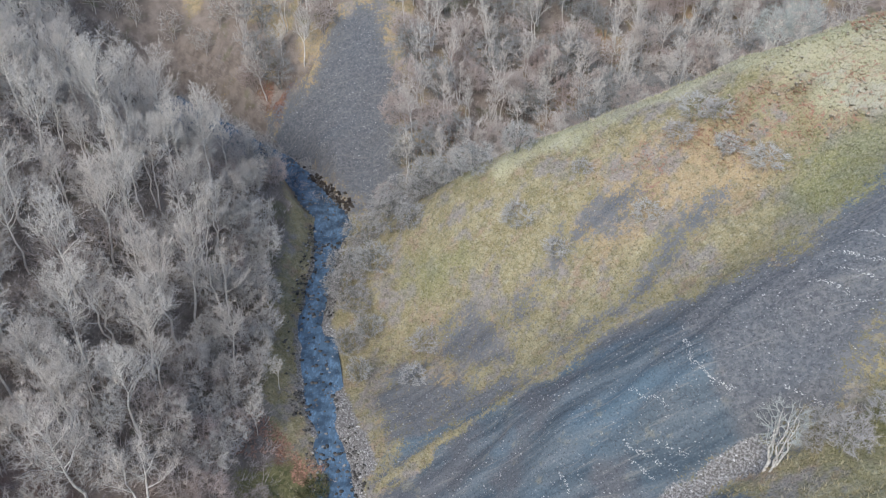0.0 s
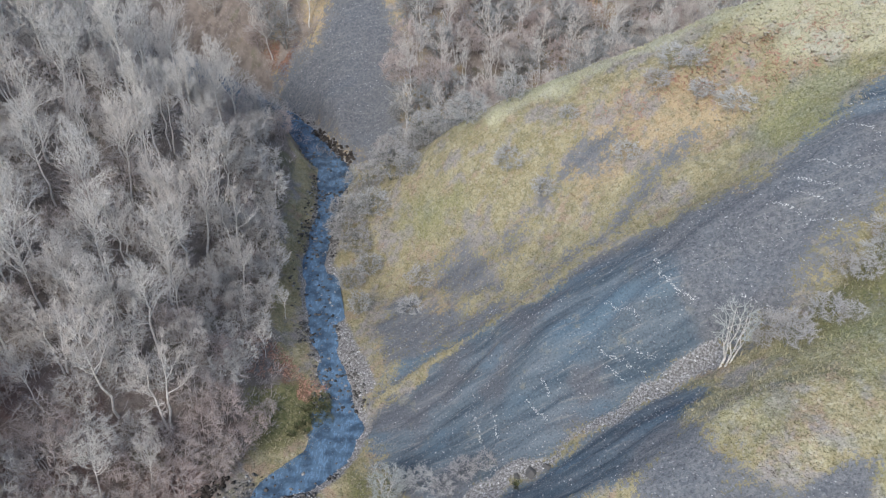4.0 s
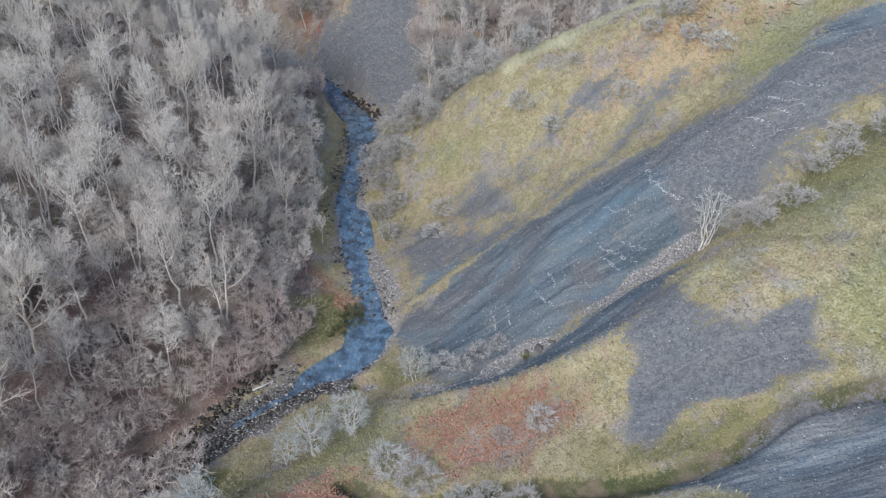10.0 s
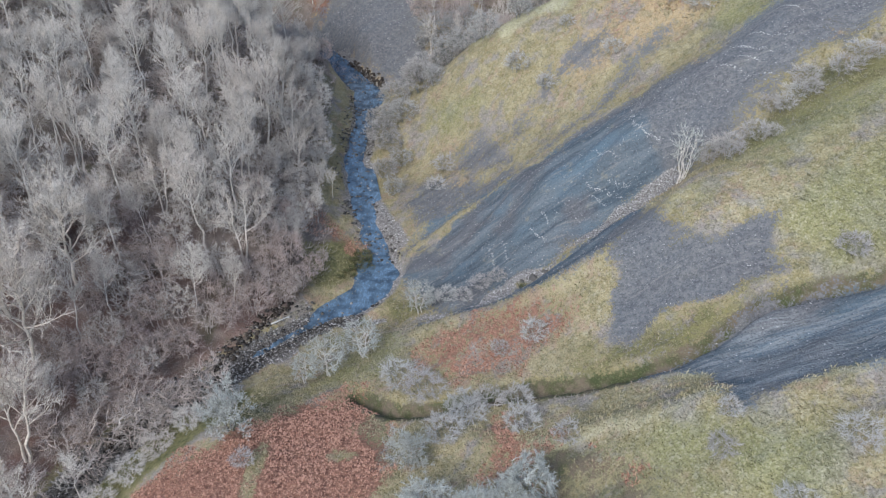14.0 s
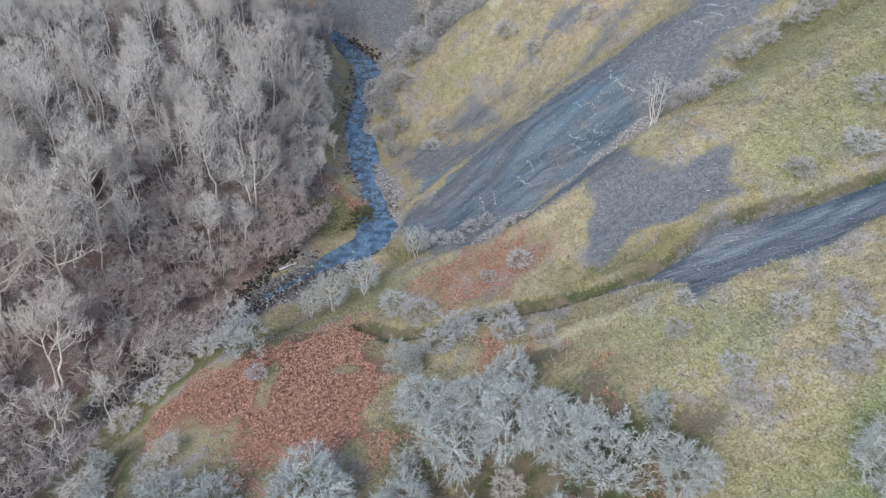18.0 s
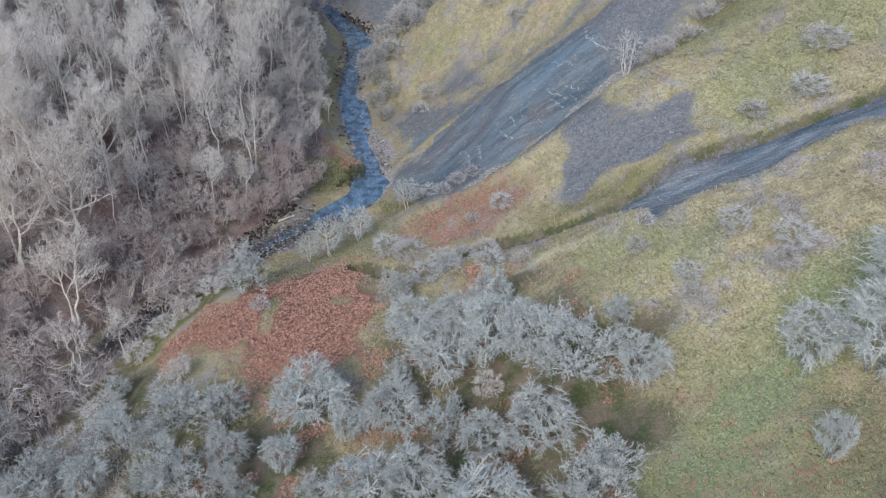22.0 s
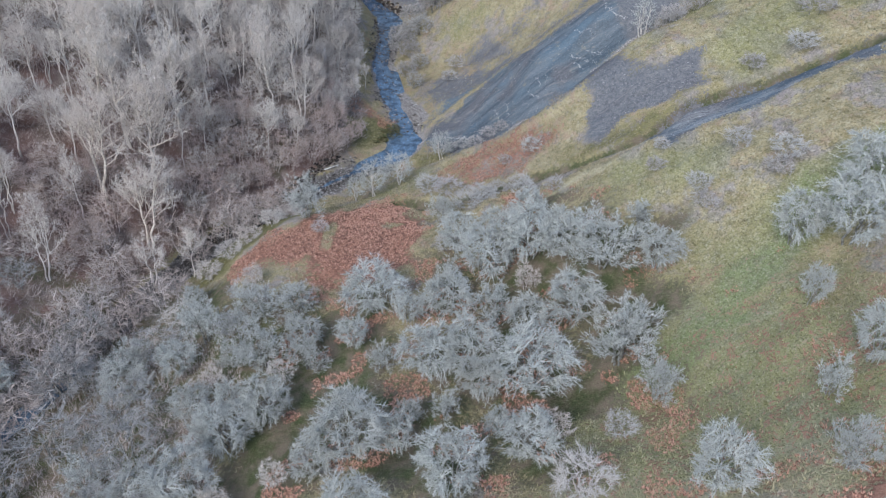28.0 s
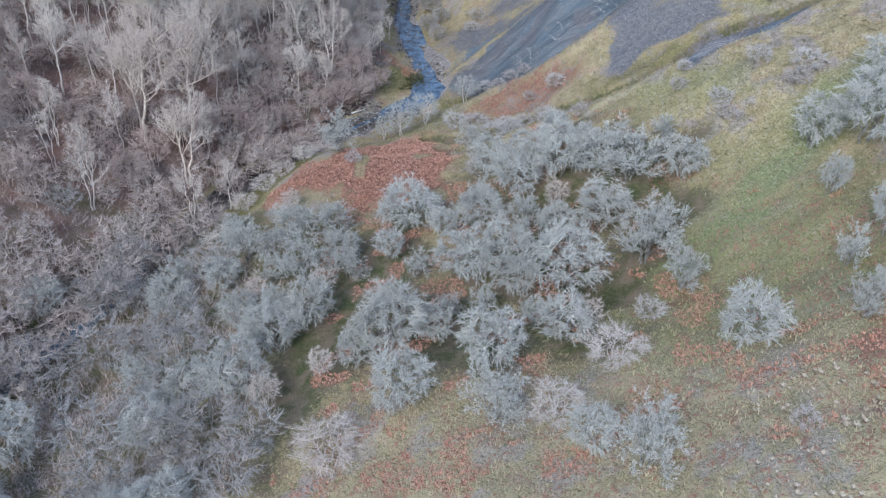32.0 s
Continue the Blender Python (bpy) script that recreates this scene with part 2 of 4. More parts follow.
HEATH = leaf_material("heath_twigs", (0.27, 0.22, 0.20), (0.41, 0.355, 0.32), (0.17, 0.135, 0.12))
ALDER = bark_material("alder_twigs", (0.42, 0.335, 0.30), (0.58, 0.485, 0.44), (0.56, 0.50, 0.45))
TUFT = tuft_material()
FERN = leaf_material("bracken_fronds", (0.40, 0.195, 0.135), (0.60, 0.36, 0.26), (0.14, 0.065, 0.05))
BRUSH = leaf_material("wood_brush", (0.44, 0.37, 0.33), (0.62, 0.55, 0.50), (0.27, 0.21, 0.185))
RUSH = leaf_material("rush_blades", (0.06, 0.075, 0.035), (0.12, 0.125, 0.06), (0.20, 0.17, 0.10))
# darker twig colour that carries the shade on bushes in the hollow
SHADED_TWIG = bark_material("shaded_twigs", (0.29, 0.29, 0.28), (0.45, 0.45, 0.43), (0.38, 0.365, 0.345))
BLEACHED = leaf_material("bleached_grass", (0.42, 0.37, 0.28), (0.58, 0.53, 0.44), (0.30, 0.24, 0.18))
MOSS = bark_material("mossy_wood", (0.20, 0.23, 0.07), (0.36, 0.36, 0.20), (0.26, 0.27, 0.13))

# ---- ground plan ----
STREAM = [(-75, -30, -5.0), (-58, 2, -3.5), (-46.5, 22, -2.2), (-36.5, 33, -1.4), (-29, 41.3, -0.6), (-21.6, 47.2, -0.1), (-14.5, 52.5, 0.2), (-12, 58, 0.5), (-14.6, 68, 1.0),
          (-18.5, 78, 1.5), (-20.8, 89, 2.0), (-20.5, 106, 2.8), (-21, 120, 3.4), (-29, 134, 4.2), (-39, 143, 5.2), (-62, 162, 7.0)]
BRANCH = [(-20, 121, 3.6), (-9, 119, 6.5), (8, 119, 10.0), (30, 128, 15.0), (60, 146, 21.0), (90, 165, 27.0)]
DITCH = [(52, 16, 0), (42.9, 17, 0), (38.5, 18, 0), (35, 18.8, 0), (31, 18.5, 0), (28, 17.4, 0), (25.2, 16.1, 0), (21.6, 15.2, 0), (17.3, 15.4, 0), (13, 16.8, 0), (6.7, 19.3, 0), (2, 20.6, 0), (-3.8, 20.4, 0), (-8.3, 22, 0), (-12.5, 25.6, 0)]
LINES = {
    "crest_north": [(-8, 109.5, 10.0), (2, 103, 21.2), (8, 99, 27.6), (15, 98, 31.6), (22, 96, 35.7), (35, 92, 44.2), (43, 90.5, 48.3), (51, 89, 52.5), (80, 86, 66.0), (105, 84, 76.0)],
    "north_back": [(22, 107, 25.0), (45, 104, 35.0), (80, 110, 45.0)],
    "north_face": [(-5, 84, 4.2), (4, 82, 12.5), (14, 76, 20.0), (-7, 70, 4.5), (2, 66, 10.5), (12, 70, 18.0), (24, 67, 27.5), (35, 74, 37.0), (45, 68, 45.0)],
    "shale_face": [(3, 57, 11.0), (12, 52, 19.5), (23.6, 53.5, 30.3), (33, 57, 37.0), (44, 61, 44.4), (60, 64, 52.0)],
    "gully_one": [(-13, 46.8, 0.9), (-7, 43.6, 3.8), (-1, 41.2, 7.4), (4, 40.2, 10.8), (10.5, 41, 14.8), (14, 42.6, 17.4), (18.5, 44.2, 21.0), (24, 44.4, 25.4), (31, 45.8, 30.4), (40, 48.5, 37.0), (60, 52, 48.0)],
    "spur_two": [(-13, 40, 2.4), (-6, 37.3, 6.4), (0, 35.3, 10.8), (6, 33.8, 15.2), (12, 32, 20.9), (18, 30.8, 26.8), (25, 34.0, 32.4), (31.5, 34.5, 34.4), (37.5, 36.5, 37.2), (45, 38.5, 41.2), (65, 40, 52.0)],
    "spur_two_face": [(9, 26, 16.5), (20, 22, 24.5), (26, 29.5, 33.0), (22.7, 36.2, 30.0), (33.4, 27.4, 34.6), (35, 22.3, 32.2), (41, 27, 38.0)],
    "gully_two": [(-18, 28, 5.2), (-9, 24, 8.2), (2, 20.5, 12.8), (12, 17, 18.6), (24.7, 14.8, 26.8), (34, 14.6, 31.2), (40, 12.5, 34.8), (52, 11, 41.5)],
    "spur_three": [(-4, 16, 11.5), (6, 9.5, 17.5), (18, 6, 26.8), (27, 3, 33.6), (35, 2.8, 38.0), (43, 3.8, 42.3), (60, 5, 50.0)],
    "south_slope": [(-24, 18, 8.3), (-31, 21, 6.5), (-18, -2, 10.3), (-25, -17, 9.6), (-38, -2, 4.0), (0, -2, 16.5), (12, -13, 21.0), (28, -12, 32.6), (31, -18, 33.0),
                    (34, -22, 34.6), (12, -30, 20.0), (20, -40, 27.2), (29, -32, 33.6), (-2, -40, 19.5), (21, -53.5, 35.0), (-22, -40, 12.5), (-5, -65, 24.0), (45, -40, 44.0), (60, -15, 49.0)],
    "far_slope": [(-5, 127, 15.0), (-14, 130, 9.0), (-24, 135, 10.0), (-20, 146, 20.5), (-16, 165, 37.0), (-12, 200, 58.0), (-45, 158, 17.0), (10, 155, 22.0), (20, 180, 40.0), (60, 190, 42.0), (-60, 200, 42.0)],
    "west_bank": [(-27, 128, 8.5), (-30, 110, 9.0), (-29, 90, 6.6), (-27, 76, 4.6), (-24, 62, 2.5), (-30, 54, 4.4), (-38, 44, 4.0), (-55, 26, 4.0), (-70, 0, 1.5)],
    "west_slope": [(-45, 115, 20.0), (-42, 85, 14.0), (-38, 58, 10.6), (-49, 56, 15.0), (-46, 46, 9.5), (-70, 110, 33.0), (-75, 70, 26.0), (-80, 35, 17.0), (-100, 90, 40.0), (-110, 40, 31.0), (-90, 150, 40.0), (-100, -10, 16.0)],
}


def densify(line, step):
    out = []
    for a, b in zip(line, line[1:]):
        n = max(1, int(np.hypot(b[0] - a[0], b[1] - a[1]) / step))
        out += [tuple(np.add(a, np.multiply(np.subtract(b, a), k / n))) for k in range(n)]
    return out + [line[-1]]


class Spline:
    """A thin plate through the ridge, gully and stream lines."""

    def __init__(self, pts, soft):
        p = np.array(pts, float)
        self.xy = p[:, :2] / 50
        n = len(p)
        k = self.kernel(self.xy[:, None] - self.xy[None]) + soft * np.eye(n)
        q = np.c_[np.ones(n), self.xy]
        a = np.block([[k, q], [q.T, np.zeros((3, 3))]])
        self.w = np.linalg.solve(a, np.r_[p[:, 2], np.zeros(3)])

    @staticmethod
    def kernel(d):
        r2 = (d ** 2).sum(-1) + 1e-12
        return 0.5 * r2 * np.log(r2)

    def __call__(self, x, y):
        g = np.c_[np.ravel(x), np.ravel(y)] / 50
        out = np.empty(len(g))
        for i in range(0, len(g), 20000):
            b = g[i:i + 20000]
            out[i:i + 20000] = self.kernel(b[:, None] - self.xy[None]) @ self.w[:-3] + np.c_[np.ones(len(b)), b] @ self.w[-3:]
        return out.reshape(np.shape(x))


def line_distance(line, x, y):
    """Distance to a plan line and the height along it."""
    best, high = np.full(np.shape(x), 1e9), np.zeros(np.shape(x))
    for a, b in zip(line, line[1:]):
        dx, dy = b[0] - a[0], b[1] - a[1]
        s = np.clip(((x - a[0]) * dx + (y - a[1]) * dy) / (dx * dx + dy * dy), 0, 1)
        d = np.hypot(x - a[0] - s * dx, y - a[1] - s * dy)
        near = d < best
        best, high = np.where(near, d, best), np.where(near, a[2] + s * (b[2] - a[2]), high)
    return best, high


control = [p for line in LINES.values() for p in line] + densify(STREAM, 9) + densify(BRANCH, 12)[1:]
hills = Spline(control, 1e-4)


def smooth(a, b, v):
    t = np.clip((v - a) / (b - a), 0, 1)
    return t * t * (3 - 2 * t)


def ground_z(x, y):
    x, y = np.asarray(x, float), np.asarray(y, float)
    xc, yc = np.clip(x, -115, 105), np.clip(y, -80, 215)
    z = hills(xc, yc)
    far = np.hypot(x - xc, y - yc)
    z = z + 22 * (1 - np.exp(-far / 150.0))
    d, h = line_distance(STREAM, x, y)
    wide = np.interp(y, [5, 25, 40, 47, 53, 60, 68, 80, 110, 125], [-0.9, -0.9, -0.6, 0.5, 3.0, 2.1, 1.2, 1.0, 1.9, 3.2])
    wide = wide + 1.5 * (grain(x, y, 3.1, 81) - 0.6)
    bed = smooth(wide + 2.6, wide - 0.6, d)
    z = z * (1 - bed) + (h - 0.55) * bed
    d, h = line_distance(LINES["gully_one"], x, y)
    z = z - 0.9 * smooth(3.0, 0.3, d)
    d, h = line_distance(DITCH, x, y)
    z = z - 1.9 * smooth(1.4, 0.3, d)
    d, h = line_distance(LINES["spur_two"][:8], x, y)
    z = z + 0.9 * smooth(2.6, 0.0, d)
    d, h = line_distance(LINES["spur_three"][:6], x, y)
    return z + 1.0 * smooth(3.4, 0.0, d)

# ---- covers of the ground, in plan ----
SHALE = {
    "main": [(-8.8, 59.9), (-6.5, 64.5), (-0.5, 66), (5.9, 64.1), (10.6, 64.8), (15.9, 65.5), (21.7, 66.1), (25, 65.7), (28.9, 62.2), (33.6, 62.2), (37.6, 64.2), (45.8, 66.2), (51.4, 69.2), (64, 74), (66, 66), (60, 58), (50, 54.5), (45, 54),
             (42.5, 51), (37, 49), (33.7, 47), (30.4, 46), (24, 44.4), (18.5, 44), (10.5, 41), (4, 40.2), (-1, 41.2), (-5, 46), (-7, 50), (-9.5, 56)],
    "gully_side": [(-6, 42.5), (-1, 40.5), (4, 39.5), (10.5, 40.4), (14, 42), (18.5, 43.5), (24, 44), (26, 40.5), (22.5, 37), (20.5, 33), (18, 31.4), (12, 32.6), (6, 34.4), (0, 36), (-6, 38.6)],
    "scar_a": [(17.2, 82), (20.4, 83.8), (23.8, 83.3), (24.3, 80.3), (20.8, 77.9), (17.9, 78.7)],
    "scar_b": [(20.3, 71), (23, 73.5), (27.2, 76.1), (32.9, 76.9), (33.6, 74.4), (29.5, 72.1), (25.8, 70.3), (22.8, 68.3)],
    "scar_c": [(13.6, 84.7), (16.4, 83.3), (16.7, 78.9), (14.7, 78.3), (13.4, 82.1)],
    "scar_d": [(8, 75.2), (8.6, 81.5), (12.3, 79.8), (13.5, 77.8), (11, 75.8)],
    "scar_e": [(-0.3, 84.2), (3, 83.4), (6.9, 79), (7.9, 71.6), (4.5, 70), (0.7, 77)],
    "scar_f": [(-10, 76), (-6.5, 81), (-1.6, 79), (3.7, 69.8), (8.5, 67.3), (15.7, 70.1), (21.5, 69.5), (24.4, 67.8), (21.9, 67), (15.3, 66.6), (10, 66), (5.9, 62.9), (-2.1, 62.7), (-7.3, 64)],
    "patch": [(21.5, 31.1), (25.7, 28.5), (28.4, 26.3), (31.7, 27.9), (33.6, 26.5), (33.4, 20.8), (30.9, 19.6), (27.2, 20.8), (22.6, 21.2), (18.8, 19), (16.5, 21.1), (18.3, 25.7), (19.7, 28.5)],
    "saddle": [(17.6, 31.8), (20, 34.2), (22.2, 35), (23.4, 32), (25, 29), (21, 28), (18.8, 28)],
    "gully_two": [(17.5, 14), (21.6, 14.9), (25.3, 16.6), (28.2, 17.7), (31.2, 18.7), (36.2, 18.8), (39.7, 17.9), (42.9, 17.3), (52, 16.2), (52, 8), (43, 5), (37.3, 3.2), (34.1, 2.2), (30.5, 3.7), (25.6, 2.8), (22.8, 2.6), (22.5, 6), (23.5, 9.6), (22.5, 12)],
    "far": [(-38, 141.5), (-35, 147), (-31, 149), (-27, 147.5), (-24.5, 150), (-21, 156), (-13, 156), (-9, 149), (-8, 141), (-10.5, 135), (-9.5, 129), (-7, 122), (-15, 119.5), (-24, 129.5), (-31, 137)],
}
BRACKEN = {
    "tongue": [(-23.9, 21.2), (-18.9, 26.4), (-12.5, 25.6), (-10.7, 20), (-8.4, 15), (-9.2, 9.1), (-10.1, 4.8), (-6.5, -0.4), (-10.7, -1.5), (-19.2, -1.6), (-24.9, 1.4), (-27.2, 5.4), (-33.2, 6.9), (-38.9, 11.1), (-36.1, 14.7), (-29.6, 14.7), (-27.7, 18.6)],
    "spur": [(-7, 31), (-2, 34.5), (3, 36), (9, 34.5), (13.5, 30), (14, 24), (8, 22), (0, 22.8), (-6, 26)],
    "lower": [(0.5, 10.1), (4.5, 15.7), (8.3, 14.4), (11.5, 7), (14.5, 3.5), (15.5, -1), (12, -0.5), (7.5, 3), (3.5, 5)],
    "south_a": [(-10, -46.4), (-0.7, -47.6), (2, -51.3), (-3.5, -53.6), (-11, -50.8)],
    "south_b": [(17.5, -53.1), (25.6, -47), (27, -62), (18, -64)],
    "south_c": [(12, -30.6), (18.6, -33.6), (21, -36.5), (19.4, -40.2), (16.5, -40), (12, -35)],
    "south_d": [(17.8, -15), (21.9, -16.4), (26.4, -20.4), (20.9, -20.2), (18, -18.6)],
    "bank": [(-30, 69), (-25, 70), (-16, 64), (-18, 62), (-24, 66)],
    "west": [(-45, 156), (-30, 149), (-34, 145), (-44, 151)],
}
OLIVE = {"brink": [(-48, 17), (-38, 27), (-28, 31), (-22, 28), (-27, 21), (-36, 16), (-42, 11)], "flank": [(30, 39.5), (33, 44), (38, 47.5), (46, 51), (60, 51), (60, 44), (46, 43), (38, 40)], "bank": [(-26, 62), (-20, 66), (-17, 62), (-18, 56), (-23, 54)], "isle": [(-20, 43.5), (-17, 44.5), (-15, 43), (-18, 41), (-21, 41.5)], "mouth": [(-12, 47), (-6, 43), (-4, 46), (-10, 51)], "upper": [(11, 22.5), (16.5, 20.5), (21.3, 20.2), (25.5, 21.2), (29.2, 20), (32.6, 19.6), (35, 18.6), (30.3, 17.6), (25.9, 16.6), (22, 15.6), (17.3, 15.8), (12, 17.6)]}
GREEN = {"crest": [(4, 103), (22, 98), (46, 91), (70, 88), (70, 82), (46, 85), (24, 92), (6, 97)], "shoulder": [(37, 75), (46, 74), (52, 70), (42, 64), (37, 65)], "field": [(-8, 96), (4, 93), (8, 86), (-2, 86)], "south": [(2, -34), (18, -22), (34, -24), (40, -40), (26, -52), (6, -50)], "hollow": [(21, -10), (31, -14), (37, -21), (31, -25), (21, -21)],
         "spur": [(26, 0), (32, -4), (24, -10), (14, 0), (10, 8)], "flank": [(28, 39), (34, 43), (45, 48), (60, 46), (60, 34), (33, 34)], "top": [(34, 34), (60, 36), (60, 22), (38, 19.5), (34.5, 21)], "nose": [(22, 36), (28, 36.5), (33, 35.5), (33, 33), (27, 33), (23, 34)], "toe": [(-22, 27), (-10, 30), (-6, 38), (-14, 38)]}
# ridge and brow: pale grass plus crest light painted into the ground colour
PALE = {"bed": [(18, 12.5), (22, 14.7), (29, 16.3), (35, 15.6), (44, 12.8), (52, 12), (52, 8), (43, 5), (35, 4), (29, 3), (24, 2.5), (24, 9.4)], "top": [(28.4, 31), (31, 32), (34.5, 31), (35, 28.9), (33, 28), (30.5, 28.4), (28.4, 26.8), (26.6, 28.6)], "ridge": [(33, 90), (44, 91), (70, 88), (70, 73), (50, 71), (44, 75), (39, 82)], "brow": [(2, 103), (22, 98.5), (44, 93), (66, 90), (66, 86), (44, 87.5), (24, 92), (6, 96)], "rib": [(22.2, 3), (23.7, 0.3), (23.9, -5.8), (21.7, -6), (20.6, -1.8)]}
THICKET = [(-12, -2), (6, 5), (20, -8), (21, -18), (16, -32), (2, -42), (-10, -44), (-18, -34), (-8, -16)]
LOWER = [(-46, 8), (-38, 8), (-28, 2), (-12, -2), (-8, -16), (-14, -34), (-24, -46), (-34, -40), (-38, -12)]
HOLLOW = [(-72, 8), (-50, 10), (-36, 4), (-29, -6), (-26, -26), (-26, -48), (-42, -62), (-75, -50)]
STRIPE = [(-8, 60, 0), (-2, 61.5, 0), (5, 63.6, 0), (7.9, 64.6, 0), (12.1, 64.8, 0), (16.7, 66.3, 0), (21.1, 66.8, 0), (24, 66.8, 0), (27.3, 64.4, 0)]


def lattice(ix, iy, seed):
    h = (ix.astype(np.int64) * 374761393 + iy.astype(np.int64) * 668265263 + seed * 974711) & 0xFFFFFFFF
    h = ((h ^ (h >> 13)) * 1274126177) & 0xFFFFFFFF
    return ((h ^ (h >> 16)) & 0xFFFF) / 65535.0


def grain(x, y, size, seed=1):
    """Smooth value noise, 0 to 1."""
    u, v = x / size, y / size
    iu, iv = np.floor(u), np.floor(v)
    fu, fv = u - iu, v - iv
    fu, fv = fu * fu * (3 - 2 * fu), fv * fv * (3 - 2 * fv)
    a, b = lattice(iu, iv, seed), lattice(iu + 1, iv, seed)
    c, d = lattice(iu, iv + 1, seed), lattice(iu + 1, iv + 1, seed)
    return (a * (1 - fu) + b * fu) * (1 - fv) + (c * (1 - fu) + d * fu) * fv


def inside(poly, x, y):
    """Signed distance to a plan outline, positive inside."""
    d, odd = np.full(np.shape(x), 1e9), np.zeros(np.shape(x), bool)
    for (ax, ay), (bx, by) in zip(poly, poly[1:] + poly[:1]):
        dx, dy = bx - ax, by - ay
        s = np.clip(((x - ax) * dx + (y - ay) * dy) / (dx * dx + dy * dy), 0, 1)
        d = np.minimum(d, np.hypot(x - ax - s * dx, y - ay - s * dy))
        if dy:
            odd ^= ((ay > y) != (by > y)) & (x < ax + (y - ay) * dx / dy)
    return np.where(odd, d, -d)


def cover(polys, x, y, soft=2.5):
    best = np.full(np.shape(x), -1e9)
    for poly in polys.values():
        best = np.maximum(best, inside(poly, x, y))
    return np.clip(0.5 + best / (2 * soft), 0, 1)


def covers(x, y):
    wx = x + 3.4 * (grain(x, y, 6, 3) - 0.5) + 2.4 * (grain(x, y, 2.1, 6) - 0.5)
    wy = y + 3.4 * (grain(x, y, 6, 4) - 0.5) + 2.4 * (grain(x, y, 2.1, 7) - 0.5)
    stream, _ = line_distance(STREAM, x, y)
    one, _ = line_distance(LINES["gully_one"], wx, wy)
    two, _ = line_distance(DITCH, x, y + 0.5)
    stripe, _ = line_distance(STRIPE, wx, wy)
    bar, _ = line_distance([(-9.5, 64, 0), (-12.5, 71, 0), (-15.5, 79, 0), (-18, 90, 0)], x, y)
    low, _ = line_distance([(-18, 47, 0), (-25, 44, 0), (-29, 39.5, 0), (-33, 35, 0), (-40, 28, 0)], x, y)
    solid = {k: v for k, v in SHALE.items() if not k.startswith("scar")}
    loose = {"patch": solid.pop("patch")}
    hard = {k: solid.pop(k) for k in ("gully_side", "gully_two", "saddle")}
    scars = {k: v for k, v in SHALE.items() if k.startswith("scar")}
    out = {"shale": np.minimum(np.maximum(np.maximum(cover(solid, wx, wy, 3.6), cover(loose, 0.6 * wx + 0.4 * x, 0.6 * wy + 0.4 * y, 1.1)), cover(hard, 0.4 * wx + 0.6 * x, 0.4 * wy + 0.6 * y, 1.6)), np.clip(0.5 + (stripe - 0.9) / 2, 0, 1))}
    out["shale"] = np.maximum(out["shale"], 0.70 * cover(scars, wx, wy, 2.2))
    out["mauve"] = np.maximum(smooth(-7, -3, inside(SHALE["patch"], x, y)), smooth(62, 68, y + 0.1 * x) * (x < 34))
    out["mauve"] = np.maximum(out["mauve"], 0.8 * smooth(22, 27, x + 0.25 * (y - 55)) * smooth(67, 62, y) * smooth(42, 46, y))
    fern = np.maximum(0.355 * smooth(-12, -30, y) * smooth(-30, -20, x), 0.31 * smooth(75, 82, y) * smooth(38, 48, x))
    fern = np.maximum(fern, 0.41 * smooth(-2, 3, inside([(-28, 2), (-8, 2), (8, 4), (20, -8), (18, -34), (-24, -46)], x, y)))
    fern = np.maximum(fern, 0.33 * smooth(-2, 4, inside([(18, 90), (36, 88), (52, 84), (50, 72), (38, 72), (30, 78), (20, 76)], x, y)))
    fern = np.maximum(fern, 0.40 * smooth(122, 128, y) * smooth(-12, 0, x))
    thin = {k: v for k, v in BRACKEN.items() if k in ("spur", "lower") or k.startswith("south")}
    thick = {k: v for k, v in BRACKEN.items() if k not in thin}
    out["bracken"] = np.maximum(np.maximum(cover(thick, wx, wy, 4.0) * (1 - 0.6 * smooth(0.80, 0.92, grain(x, y, 4.5, 16))), 0.53 * cover(thin, wx, wy, 3.0)), fern)
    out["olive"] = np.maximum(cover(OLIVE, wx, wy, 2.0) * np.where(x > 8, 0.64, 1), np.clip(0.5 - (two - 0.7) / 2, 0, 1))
    out["green"] = cover(GREEN, wx, wy, 6.0)
    swale, _ = line_distance([(14, -30, 0), (20, -27, 0), (27, -22, 0), (33, -18, 0), (42, -15, 0)], wx, wy)
    out["green"] = np.maximum(out["green"], 1.5 * smooth(6, 1, swale))
    west = stream * np.where(x < np.interp(y, [-60, -30, 2, 22, 34, 42, 48, 52, 58, 68, 78, 89, 106, 120, 134, 160], [-90, -75, -58, -46.5, -38, -30, -22, -14.5, -12, -14.6, -18.5, -20.8, -20.5, -21, -29, -60]), 1, -1)
    far = 7 * (grain(x, y, 12, 9) - np.where(x > -6, 0.22, 0.42)) + 5 * (grain(x, y, 4, 10) - 0.5) - 12 * smooth(126, 118, y - 0.3 * np.maximum(x, 0)) - 20 * (cover(SHALE, x, y) > 0.3)
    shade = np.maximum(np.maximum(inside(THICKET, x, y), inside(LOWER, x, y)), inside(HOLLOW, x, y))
    # mossy floor under the thickets, darkened to carry the shade between bushes
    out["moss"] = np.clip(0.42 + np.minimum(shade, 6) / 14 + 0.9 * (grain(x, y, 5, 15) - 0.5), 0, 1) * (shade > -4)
    # ditch strip: the shadow in its crease is painted as dark green
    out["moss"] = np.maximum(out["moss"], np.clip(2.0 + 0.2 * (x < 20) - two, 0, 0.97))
    rim, _ = line_distance(LINES["spur_three"][1:5], wx, wy)
